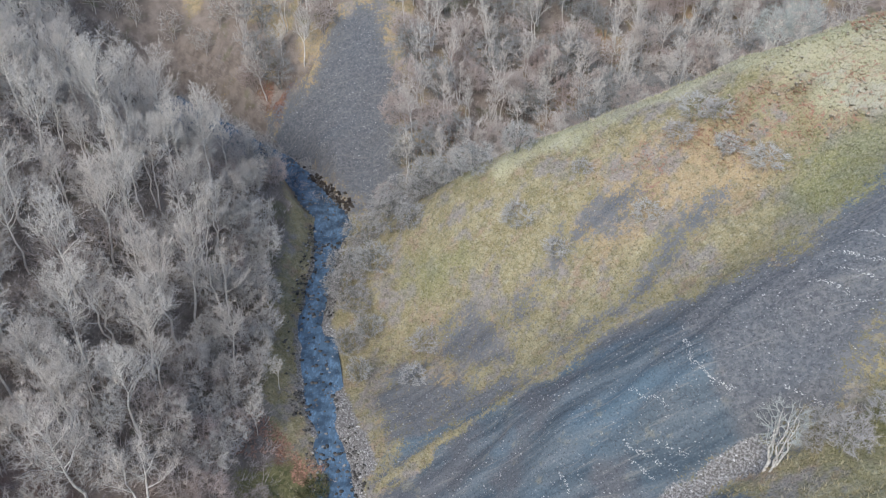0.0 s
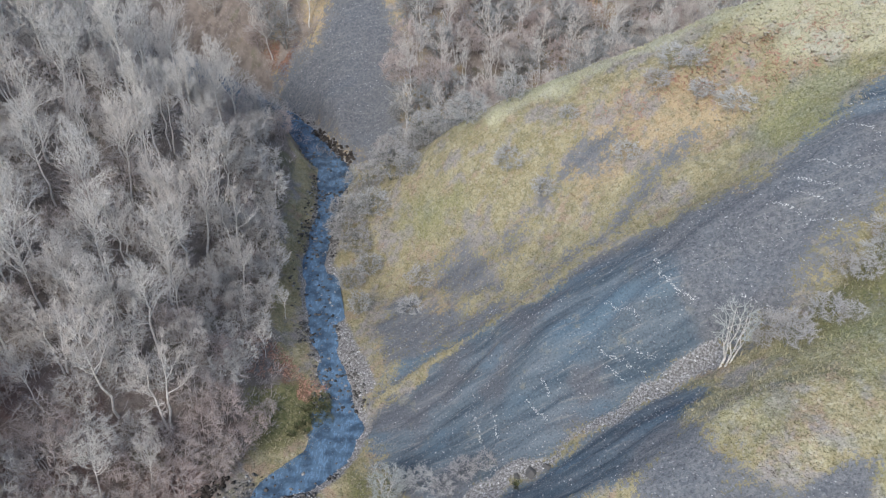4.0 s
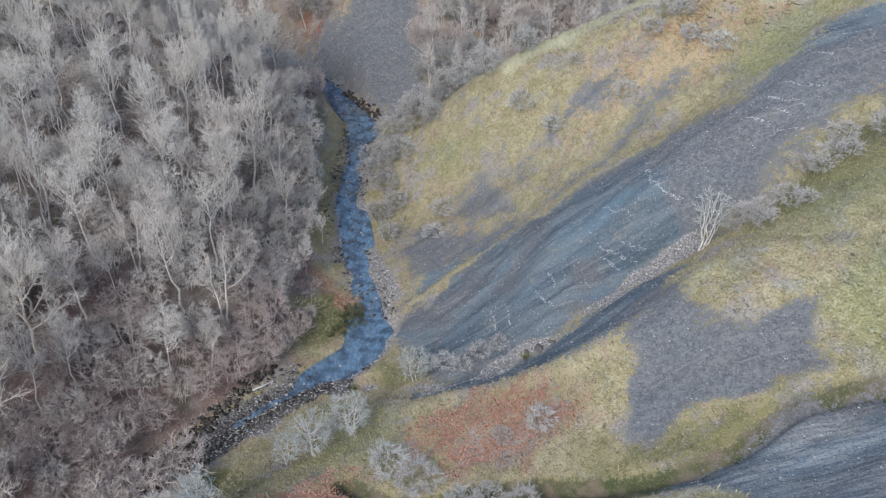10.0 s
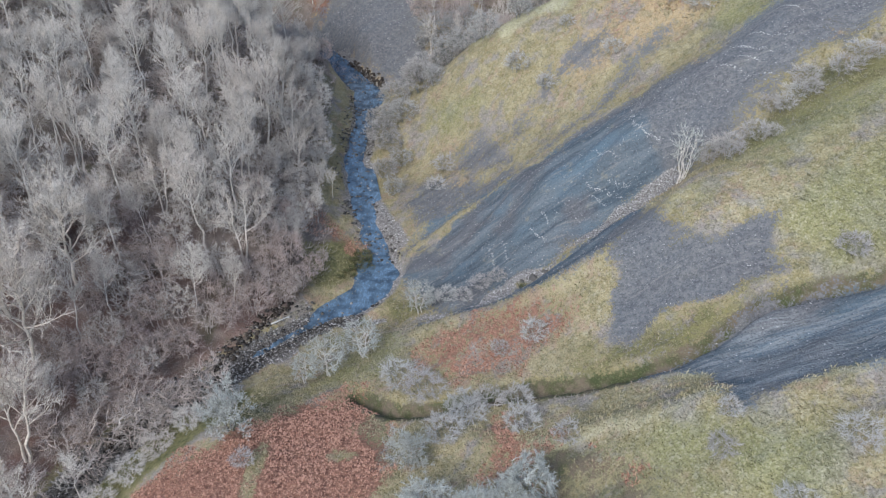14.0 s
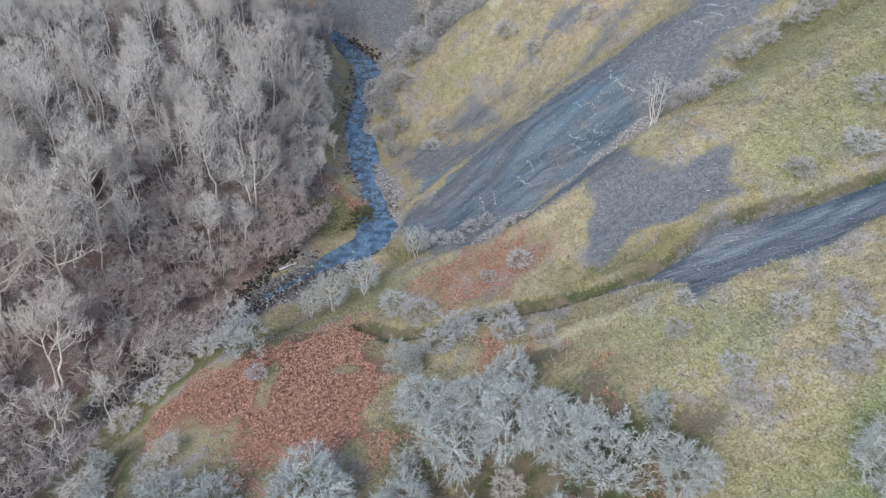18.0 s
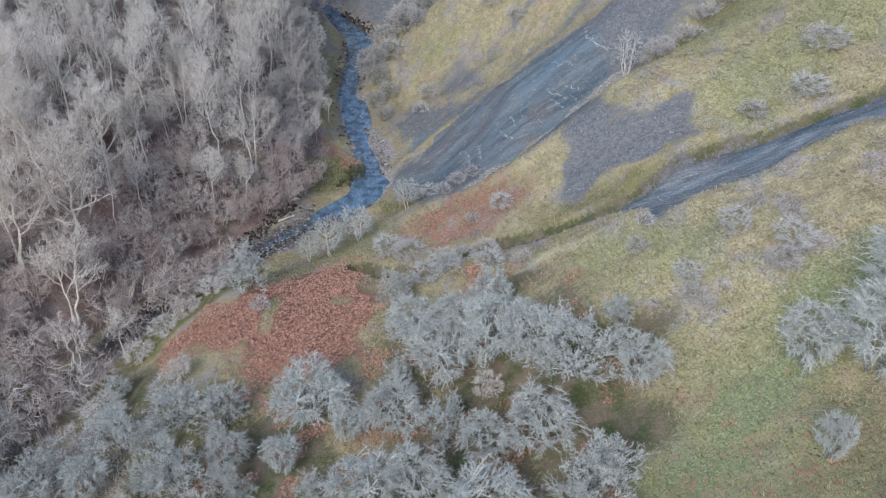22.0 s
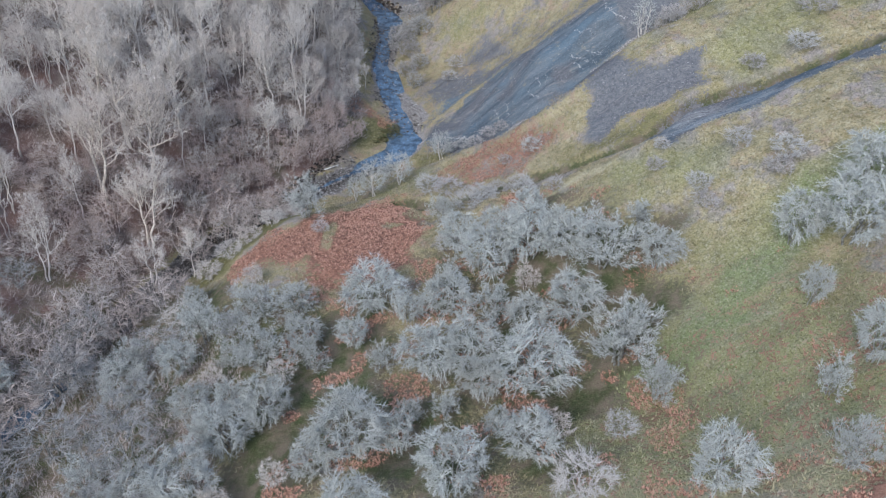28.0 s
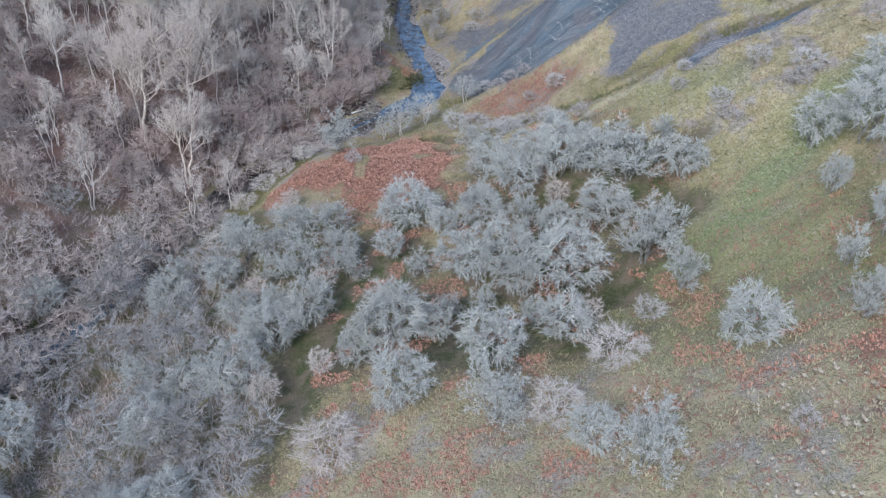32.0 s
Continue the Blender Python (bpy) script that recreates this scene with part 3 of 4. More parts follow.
    out["pale"] = np.maximum(cover(PALE, wx, wy, 2.0) * np.where((x < 40) & (y > 20) & (y < 40), 0.68, np.where(y < 3.5, 0.5, 1.0)), np.clip(0.9 - rim / 1.6, 0, 0.7))
    out["pale"] = np.maximum(out["pale"], 0.55 * smooth(-34, -48, y) * smooth(-24, -16, x))
    out["wet"] = np.clip(1.2 - np.minimum(low, stream + 1) / 3.5, 0, 1) * smooth(52, 46, y)
    out["russet"] = smooth(62, 48, y) * smooth(-22, -30, x)
    warm = np.maximum(inside([(17, 83), (22.8, 87), (28, 87), (35, 82), (39, 76), (33, 73), (25, 77), (19, 76)], x, y), inside([(-5, 77), (1, 76), (3, 70), (-4, 69)], x, y))
    out["ochre"] = np.clip(0.9 * smooth(118, 124, y) + smooth(-4, 4, warm), 0, 1)
    hollow = inside([(-90, 10), (-46, 6), (-34, 0), (-27, -10), (-24, -44), (-40, -80), (-100, -80)], x, y)
    far = np.maximum(far, np.minimum(hollow - 3 + 7 * (grain(x, y, 7, 13) - 0.5), 4))
    out["litter"] = np.clip(0.5 + np.maximum(np.maximum(west - np.interp(y, [44, 50, 56, 72, 78], [2.8, 4.5, 8.0, 7.0, 6.5]), far), -5) / 3, 0, 1)
    beds = np.minimum(np.minimum(stream - np.where(west > 0, 2.0, 2.9 + 1.2 * grain(x, y, 9, 5)), one + 0.1 + 3 * (x > 29) - 1.8 * grain(x, y, 4.5, 14)), np.minimum(bar - 1.3, low - 4.6 * grain(x, y, 5, 8)))
    out["gravel"] = np.clip(0.5 - beds / 2.0, 0, 1)
    return out


def axis(lo, hi, step):
    core = np.arange(lo, hi + step / 2, step)
    out = step * 1.35 ** np.arange(1, 22)
    out = np.cumsum(out)
    return np.r_[lo - out[::-1], core, hi + out]


GX, GY = axis(-115.0, 105.0, 0.7), axis(-80.0, 215.0, 0.7)
px, py = np.meshgrid(GX, GY)
GZ = ground_z(px, py)
kinds = covers(px, py)
rill = grain(px * 0.95 + py * 0.3, (py * 0.95 - px * 0.3) * 5, 7.0, 11) + 0.6 * grain(px * 0.95 + py * 0.3, (py * 0.95 - px * 0.3) * 4, 2.6, 12)
dry = np.clip((line_distance(STREAM, px, py)[0] - 4) / 4, 0, 1)
GZ = GZ + dry * (1.3 * (grain(px, py, 11, 21) - 0.5) + 0.8 * (grain(px, py, 4.2, 22) - 0.5) + 0.45 * (grain(px, py, 1.7, 23) - 0.5) * (1 - 0.7 * kinds["shale"]))
GZ = GZ + dry * (kinds["shale"] * 0.95 * (rill - 0.8) - 0.3 * smooth(0.4, 0.8, kinds["shale"]))
GZ = GZ + 0.16 * (grain(px, py, 1.5, 24) - 0.5) * kinds["gravel"]


def stand(x, y):
    """The height of the built ground."""
    i, j = np.clip(np.searchsorted(GX, x) - 1, 0, len(GX) - 2), np.clip(np.searchsorted(GY, y) - 1, 0, len(GY) - 2)
    u, v = (x - GX[i]) / (GX[i + 1] - GX[i]), (y - GY[j]) / (GY[j + 1] - GY[j])
    return (GZ[j, i] * (1 - u) + GZ[j, i + 1] * u) * (1 - v) + (GZ[j + 1, i] * (1 - u) + GZ[j + 1, i + 1] * u) * v


def sheet(name, verts, faces, material, shade=False):
    me = bpy.data.meshes.new(name)
    me.from_pydata(verts, [], faces)
    me.materials.append(material)
    if shade:
        me.shade_smooth()
    me.update()
    return me


nx, ny = len(GX), len(GY)
idx = np.arange(nx * ny).reshape(ny, nx)
quads = np.stack([idx[:-1, :-1], idx[:-1, 1:], idx[1:, 1:], idx[1:, :-1]], -1).reshape(-1, 4)
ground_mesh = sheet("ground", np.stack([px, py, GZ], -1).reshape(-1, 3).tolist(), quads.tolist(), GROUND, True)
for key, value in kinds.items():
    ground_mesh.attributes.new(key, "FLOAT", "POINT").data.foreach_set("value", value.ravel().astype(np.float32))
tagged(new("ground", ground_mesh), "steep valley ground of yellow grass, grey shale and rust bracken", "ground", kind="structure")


# ---- stream ----
def ribbon(line, half, step, drop):
    pts = densify(line, step)
    verts, faces = [], []
    for i, p in enumerate(pts):
        a, b = pts[max(i - 2, 0)], pts[min(i + 2, len(pts) - 1)]
        d = Vector((b[0] - a[0], b[1] - a[1], 0)).normalized()
        for k in range(-4, 5):
            verts.append((p[0] - d.y * half * k / 4, p[1] + d.x * half * k / 4, p[2] - drop))
        if i:
            o = 9 * i
            faces += [(o + k - 9, o + k - 8, o + k + 1, o + k) for k in range(8)][::-1]
    return verts, faces


tagged(new("stream_water", sheet("stream_water", *ribbon(STREAM, 4.4, 1.5, 0.36), WATER, True)), "shallow rippled stream with sky blue and pale glints in its colour", "stream", kind="structure")

# ---- plants ----
def tube(verts, faces, p0, p1, r0, r1, sides):
    d = p1 - p0
    d = d / (np.linalg.norm(d) + 1e-9)
    side = np.cross(d, (0, 0, 1.0) if abs(d[2]) < 0.9 else (1.0, 0, 0))
    side /= np.linalg.norm(side)
    up = np.cross(d, side)
    o = len(verts)
    ring = [math.cos(2 * math.pi * k / sides) * side + math.sin(2 * math.pi * k / sides) * up for k in range(sides)]
    verts += [tuple(p0 + r0 * v) for v in ring]
    if r1 < 0.004:
        verts.append(tuple(p1))
        faces += [(o + k, o + (k + 1) % sides, o + sides) for k in range(sides)]
    else:
        verts += [tuple(p1 + r1 * v) for v in ring]
        faces += [(o + k, o + (k + 1) % sides, o + sides + (k + 1) % sides, o + sides + k) for k in range(sides)]


SIZES = {}


def bent(rng, p, q, steps, sag, jitter):
    """A line from p to q that bows up by sag and wavers."""
    pts = [p + (q - p) * k / steps for k in range(steps + 1)]
    size = np.linalg.norm(q - p)
    for k in range(1, steps):
        pts[k] = pts[k] + np.array((0, 0, sag * size * math.sin(math.pi * k / steps))) + rng.normal(0, jitter * size, 3)
    return pts


def bare_plant(seed, stems, clear, rx, rz, limbs, branches, twigs, radius, least, fork=0.25, droop=0.0, wild=0.6, twig_len=0.8, lean=0.0, lump=1.0):
    """Pieces of a leafless plant: stems up to a crown of rx by rz that starts at clear, limbs, branches and twigs. Returns lists of (p, q, r, r)."""
    rng = np.random.default_rng(seed)
    thick, fine, nodes = [], [], []
    top = clear + 2 * rz
    middle = np.array((0, 0, clear + rz))
    for s in range(stems):
        a = 2 * math.pi * (s + 0.5 * rng.random()) / stems
        off = np.array((math.cos(a), math.sin(a), 0))
        foot = off * (0.12 + 0.05 * stems) * (stems > 1) + np.array((0, 0, -0.5))
        head = off * rx * fork * (stems > 1) + np.array((lean * rng.normal(), lean * rng.normal(), clear + rz * rng.uniform(1.1, 1.6)))
        line = bent(rng, foot, head, 6, 0.0, 0.02)
        r = radius * rng.uniform(0.75, 1.1)
        for k in range(6):
            thick.append((line[k], line[k + 1], r * (1 - 0.13 * k), r * (1 - 0.13 * (k + 1)), 6))
        mine = max(3, limbs // stems)
        for k in range(mine):
            u = (k + rng.random()) / mine
            z0 = clear * 0.75 + (head[2] - clear * 0.75) * u * 0.9
            at = foot + (head - foot) * ((z0 - foot[2]) / (head[2] - foot[2]))
            b = 2.4 * k + rng.normal(0, 0.3) + s
            reach = rx * rng.uniform(0.45, 0.7)
            end = middle + np.array((math.cos(b) * reach, math.sin(b) * reach, rz * (-0.45 + 1.15 * u))) + off * rx * fork * 0.4 * (stems > 1)
            arm = bent(rng, at, end, 3, -0.10 if droop == 0 else 0.12, 0.05)
            for j in range(3):
                thick.append((arm[j], arm[j + 1], r * (0.42 - 0.10 * j), r * (0.32 - 0.10 * j), 4))
            nodes += arm[1:]
        nodes.append(head)
    nodes = np.array(nodes)
    golden = math.pi * (3 - math.sqrt(5))
    for k in range(branches):
        zed = 1 - 1.72 * (k + 0.5) / branches
        ring, a = math.sqrt(max(0.0, 1 - zed * zed)), golden * k + rng.normal(0, 0.25)
        far = rng.uniform(0.62, 1.0) * (1 + lump * (0.16 * math.sin(3 * a + seed) + 0.10 * math.sin(5 * zed * 2 + seed)))
        tip = middle + np.array((math.cos(a) * ring * rx, math.sin(a) * ring * rx, zed * rz)) * far
        cost = np.linalg.norm(nodes - tip, axis=1) + 0.8 * np.maximum(0, nodes[:, 2] - tip[2]) * (droop == 0)
        start = nodes[int(np.argmin(cost + rng.uniform(0, 0.4, len(nodes))))]
        line = bent(rng, start, tip, 2, 0.12 if droop else -0.08, 0.06)
        fine.append((line[0], line[1], least * 2.3, least * 1.7)), fine.append((line[1], line[2], least * 1.7, least * 0.9))
        along = (tip - start) / (np.linalg.norm(tip - start) + 1e-9)
        out = (tip - middle) / (np.linalg.norm(tip - middle) + 1e-9)
        for _ in range(twigs):
            u = rng.uniform(0.35, 1.0)
            at = line[1] + (line[2] - line[1]) * (2 * u - 1) if u > 0.5 else line[0] + (line[1] - line[0]) * 2 * u
            d = 0.5 * along + 0.6 * out + rng.normal(0, wild, 3) + np.array((0, 0, 0.25 - droop))
            d /= np.linalg.norm(d)
            fine.append((at, at + d * twig_len * rng.uniform(0.5, 1.2), least * 0.95, 0.0))
    return thick, fine


def grown_tree(seed, stems, height, clear, spread, limbs, radius, rise=0.9, twig=0.0165, forks=(7, 6, 4)):
    """Pieces of a bare tree that branches four times from its stems. clear: where the crown begins; spread: its half width; rise: how steeply limbs climb."""
    rng = np.random.default_rng(seed)
    thick, fine = [], []
    up = np.array((0, 0, 1.0))

    def sprout(p, d, size, r, level):
        steps, line = (4, 3, 2, 1)[level], [p]
        for k in range(steps):
            d = d + rng.normal(0, (0.12, 0.20, 0.26, 0.2)[level], 3) + up * (0.10, 0.10, 0.06, 0.0)[level]
            d = d / np.linalg.norm(d)
            line.append(line[-1] + d * size / steps)
        for k in range(steps):
            a, b = r * (1 - 0.62 * k / steps), r * (1 - 0.62 * (k + 1) / steps)
            if level < 2:
                thick.append((line[k], line[k + 1], a, b, (5, 4)[level]))
            else:
                fine.append((line[k], line[k + 1], a, b if level < 3 else 0.0))
        if level == 3:
            return
        many = forks[level]
        for k in range(many):
            u = 0.25 + 0.75 * (k + rng.random()) / many
            i = min(int(u * steps), steps - 1)
            at = line[i] + (line[i + 1] - line[i]) * (u * steps - i)
            out = rng.normal(0, 1, 3)
            out = out - d * out.dot(d)
            turn = d + out / np.linalg.norm(out) * rng.uniform(0.5, 1.05) + up * 0.15
            sprout(at, turn / np.linalg.norm(turn), size * rng.uniform(0.38, 0.62) * (1.15 - 0.35 * u), (0.42 * r, 0.5 * r, twig)[level] if level < 2 else twig, level + 1)

    for n in range(stems):
        a = 2 * math.pi * (n + 0.5 * rng.random()) / stems
        off = np.array((math.cos(a), math.sin(a), 0)) * (stems > 1)
        top = height * rng.uniform(0.9, 1.02)
        line = bent(rng, off * 0.25 - up * 0.5, off * spread * 0.35 + up * top * 0.92 + rng.normal(0, 0.25, 3) * (1, 1, 0), 8, 0.0, 0.012)
        r = radius * rng.uniform(0.85, 1.1)
        for k in range(8):
            thick.append((line[k], line[k + 1], r * (1 - 0.11 * k), r * (1 - 0.11 * (k + 1)), 6))
        mine = max(6, limbs // stems)
        for k in range(mine):
            u = (k + rng.random()) / mine
            z = clear + (top * 0.92 - clear) * u
            i = min(int(z / (top * 0.92) * 8), 7)
            at = line[i] + (line[i + 1] - line[i]) * (z / (top * 0.92) * 8 - i)
            b = 2.4 * k + rng.normal(0, 0.35)
            d = np.array((math.cos(b), math.sin(b), rise * rng.uniform(0.5, 1.3) + 0.7 * u)) + 0.35 * off
            sprout(at, d / np.linalg.norm(d), spread * rng.uniform(0.75, 1.2) * (1.12 - 0.45 * u), r * rng.uniform(0.30, 0.46) * (1 - 0.45 * u), 0)
    return thick, fine


def plant(name, label, category, mats, *shape, **more):
    """A bare tree or shrub: an Empty with a trunk and a crown."""
    inner = more.pop("inner", False)
    thick, fine = more.pop("form", bare_plant)(*shape, **more)
    # inner: branches take the trunk colour; dark bark then paints crown shade
    if inner:
        thick, fine = thick + [(*q, 3) for q in fine if q[3] > 0], [q for q in fine if q[3] == 0]
    root = new(name)
    tagged(root, label, category)
    for part_name, pieces, m in (("trunk", thick, mats[0]), ("crown", [(*q, 3) for q in fine], mats[1])):
        verts, faces = [], []
        for p0, p1, r0, r1, sides in pieces:
            tube(verts, faces, p0, p1, r0, r1, sides)
        ob = new(part_name, sheet(part_name, verts, faces, m))
        ob.parent = root
        if part_name == "crown":
            v = np.array(verts)
            SIZES[root.name] = (2 * float(np.percentile(np.hypot(v[:, 0], v[:, 1]), 92)), float(v[:, 2].max()))
    return root


ASH_LABEL = "bare winter ash with pale grey trunk and fine twigs"
BIRCH_LABEL = "slender bare birch with several pale stems"
LICHEN_LABEL = "rounded bare hawthorn covered in pale grey lichen"
SCRUB_LABEL = "low bare grey-brown scrub bush on the slope"
# seed, stems, clear stem, crown half width and half height, limbs, branches, twigs to a branch, stem radius, twig radius
ash = [plant("ash_tree", ASH_LABEL, "tree", (BARK, TWIG), 10 + k, 1 + (k == 2), (15.5, 16.5, 14.5, 15.0)[k], (6.0, 7.0, 5.2, 6.6)[k], (3.9, 4.3, 3.6, 3.9)[k], 17, 0.19, form=grown_tree) for k in range(4)]
birch = [plant("birch_tree", BIRCH_LABEL, "tree", (BARK, TWIG), 20 + k, 1 + k, (15.0, 15.5, 15.0)[k], (6.2, 7.0, 6.6)[k], (2.5, 2.7, 2.9)[k], 18, 0.13, form=grown_tree, rise=1.3) for k in range(3)]
great = [plant("great_ash", "large old ash with heavy spreading pale limbs", "tree", (LIMB, TWIG), 40 + k, 1 + k, (18.5, 18.0)[k], (6.0, 6.5)[k], (6.2, 5.8)[k], 20, 0.33, form=grown_tree, rise=0.7, twig=0.019, forks=(8, 7, 5)) for k in range(2)]
broad = [plant("lichen_tree", "broad bare tree furred all over with pale lichen", "tree", (BARK, LICHEN), 30 + k, 2, 1.8, 3.9, 3.7, 22, 290, 12, 0.17, 0.0155, fork=0.3, wild=0.75, twig_len=0.75) for k in range(2)]
dome = [plant("hawthorn", LICHEN_LABEL, "tree", (SHADED_BARK, LICHEN), 50 + k, 3 + k % 3, 0.4, 2.6, (2.6, 2.4, 2.8, 2.5)[k], 20, 340, 18, 0.09, 0.0155, fork=0.3, droop=0.1, wild=0.95, twig_len=0.5, lump=1.2) for k in range(4)]
dome += [plant("hawthorn", LICHEN_LABEL, "tree", (SHADED_BARK, LICHEN), 60 + k, 5, (4.9, 5.3)[k], 0.5, (2.4, 2.5)[k], 30, 0.09, form=grown_tree, rise=(0.3, 0.4)[k], twig=0.0175, forks=(7, 7, 6)) for k in range(2)]
bush = [plant("scrub_bush", SCRUB_LABEL, "bush", (SHADED_BARK, SCRUB), 70 + k, 5, 0.2, 1.8, 1.15, 18, 200, 11, 0.04, 0.0095, fork=0.4, wild=0.6, twig_len=0.42) for k in range(3)]
under = [plant("understorey_bush", "bare brown understorey bush beneath the woodland trees", "bush", (BROWN, BROWN), 80 + k, 4, 0.3, 2.2, 1.7, 16, 80, 8, 0.06, 0.020, fork=0.4, wild=0.7, twig_len=0.8) for k in range(2)]
# stands for hollow hawthorns in shade, by darker twigs; also fills the far slope
shaded_bush = [plant("grey_willow", "bare grey-brown bush in the hollow, shade put into its twig colour", "tree", (SHADED_BARK, SHADED_TWIG), 90 + k, 4, 0.9, 3.2, 2.5, 18, 170, 9, 0.10, 0.018, fork=0.35, wild=0.65, twig_len=0.75) for k in range(2)]
sallow = [plant("sallow_bush", "dense rounded grey-brown sallow at the foot of the slope", "bush", (SHADED_BARK, SCRUB), 110 + k, 4, 0.2, 2.6, 2.0, 18, 270, 14, 0.07, 0.0125, fork=0.35, wild=0.6, twig_len=0.5, inner=True, lump=0.6) for k in range(2)]
hazel = [plant("hazel_tree", "many-stemmed bare brown hazel with a soft rounded crown", "tree", (BROWN, HAZEL), 120 + k, 5, 0.8, 2.8, (2.5, 2.9)[k], 20, 220, 13, 0.08, 0.0135, fork=0.35, wild=0.75, twig_len=0.7) for k in range(2)]
alder = [plant("alder_bush", "bare red-brown alder bush in the low wood", "bush", (BROWN, ALDER), 130 + k, 5, 0.6, 2.7, (2.2, 2.6)[k], 20, 200, 12, 0.07, 0.014, fork=0.35, wild=0.75, twig_len=0.7) for k in range(2)]
lone = plant("gully_tree", "lone bare pale tree beside the shale gully", "tree", (BARK, LICHEN), 95, 5, 2.4, 2.0, 2.9, 20, 80, 7, 0.13, 0.02, fork=0.42, twig_len=0.8, wild=0.4)
PROTOTYPES = ash + birch + great + broad + dome + bush + under + shaded_bush + sallow + hazel + alder
rng = np.random.default_rng(5)


def put(proto, x, y, group, scale=1.0, width=0.0, height=0.0, lean=(0.0, 0.0), label=""):
    """A copy of a plant on the ground, by its scale or by its width and height in metres."""
    wide, tall = SIZES[proto.name]
    sw = width / wide if width else scale
    sh = height / tall if height else sw
    m = pose(x, y, float(stand(x, y)), lean[1], lean[0], 0) @ Matrix.Diagonal((sw, sw, sh, 1)) @ pose(0, 0, 0, 0, 0, rng.uniform(0, 360))
    return tagged(copy_thing(proto, m), label, group=group)


def pick(kinds):
    return kinds[int(rng.integers(len(kinds)))]

# ---- single plants by their places: x, y, width ----
HAWTHORNS = {
    "ford": [(-5.6, 44.6, 4.4), (-27, 19, 7.0), (-17.4, 32.6, 5.8), (-13.2, 35.4, 5.8), (-20.4, 31.2, 3.6)],
    "tongue": [(-30.2, -5.6, 6.6), (-24.5, -6.1, 6), (-13.9, -7.5, 8.2), (-37.4, -6.6, 7.4), (-48.5, -8.3, 6.6), (-40.1, -11.5, 5.2), (-35.1, -21.5, 5), (-27.4, -15.3, 7.2), (-22.6, -12.6, 4.8), (-25, -25.1, 6), (-21.3, -17.1, 4.4), (-30.2, -22, 3.6)],
    "thicket": [(-6.4, -21.8, 7.1), (-1.7, -22.3, 7), (-0.9, -27.2, 5), (0.7, -5.1, 7.6), (6.2, -5.8, 7.4), (9.8, -7.1, 7), (14.1, -11.7, 8.4), (19.4, -14.6, 4.9), (9.9, -17.6, 7.2), (4.8, -17.5, 4.8), (13.5, -25.7, 8.6),
                (16, -32, 4.6), (4.7, -26.9, 9), (2.9, -0.6, 6.2), (-2.9, 1.4, 6), (-5.3, 10.6, 5.2), (6.4, 1.8, 4.6), (-4.4, -11.6, 6.4), (1.2, -14.5, 5.6)],
    "south": [(-14.5, -33, 8.2), (-9.8, -33.1, 4.6), (3.3, -37.5, 6), (-4.2, -40.2, 6.4), (-4.3, -48.6, 5.8), (-13, -43.8, 6.2), (16.4, -47.5, 5.6), (6.2, -59.1, 5.4), (2.9, -55.5, 4.3)],
    "right": [(31, -19.8, 5.3), (35, -22.5, 8.2), (38, -17, 6.4), (30.1, -39.2, 5), (29.3, -29.4, 2.9), (26.3, -41.2, 3), (24.2, -49.5, 4.4)],
    "hollow": [(-29, -27.5, 6.8), (-44.2, -19.2, 7.6), (-57.9, -9.8, 9), (-67.4, -10.7, 6.6), (-54.9, -20.4, 9), (-41.8, -26.7, 8.6), (-32.1, -34.8, 8), (-65.3, -22.8, 9), (-50.4, -36.8, 9), (-61.8, -35.2, 9), (-27.9, -44.4, 6),
               (-57.4, -0.7, 8), (-47, -28, 7), (-38, -42, 7), (-44, -46, 8), (-70, -30, 9), (-60, -46, 9)],
}
for group, spots in HAWTHORNS.items():
    for x, y, w in spots:
        put(pick(broad if group == "ford" and x > -21 else shaded_bush if group == "hollow" and rng.random() < 0.5 else dome), x, y, "grey willows" if group == "hollow" else "lichen hawthorns", width=0.97 * w * rng.uniform(0.92, 1.05), height=((3.4 if group == "ford" else 2.7) + 0.64 * w) * rng.uniform(0.9, 1.15))
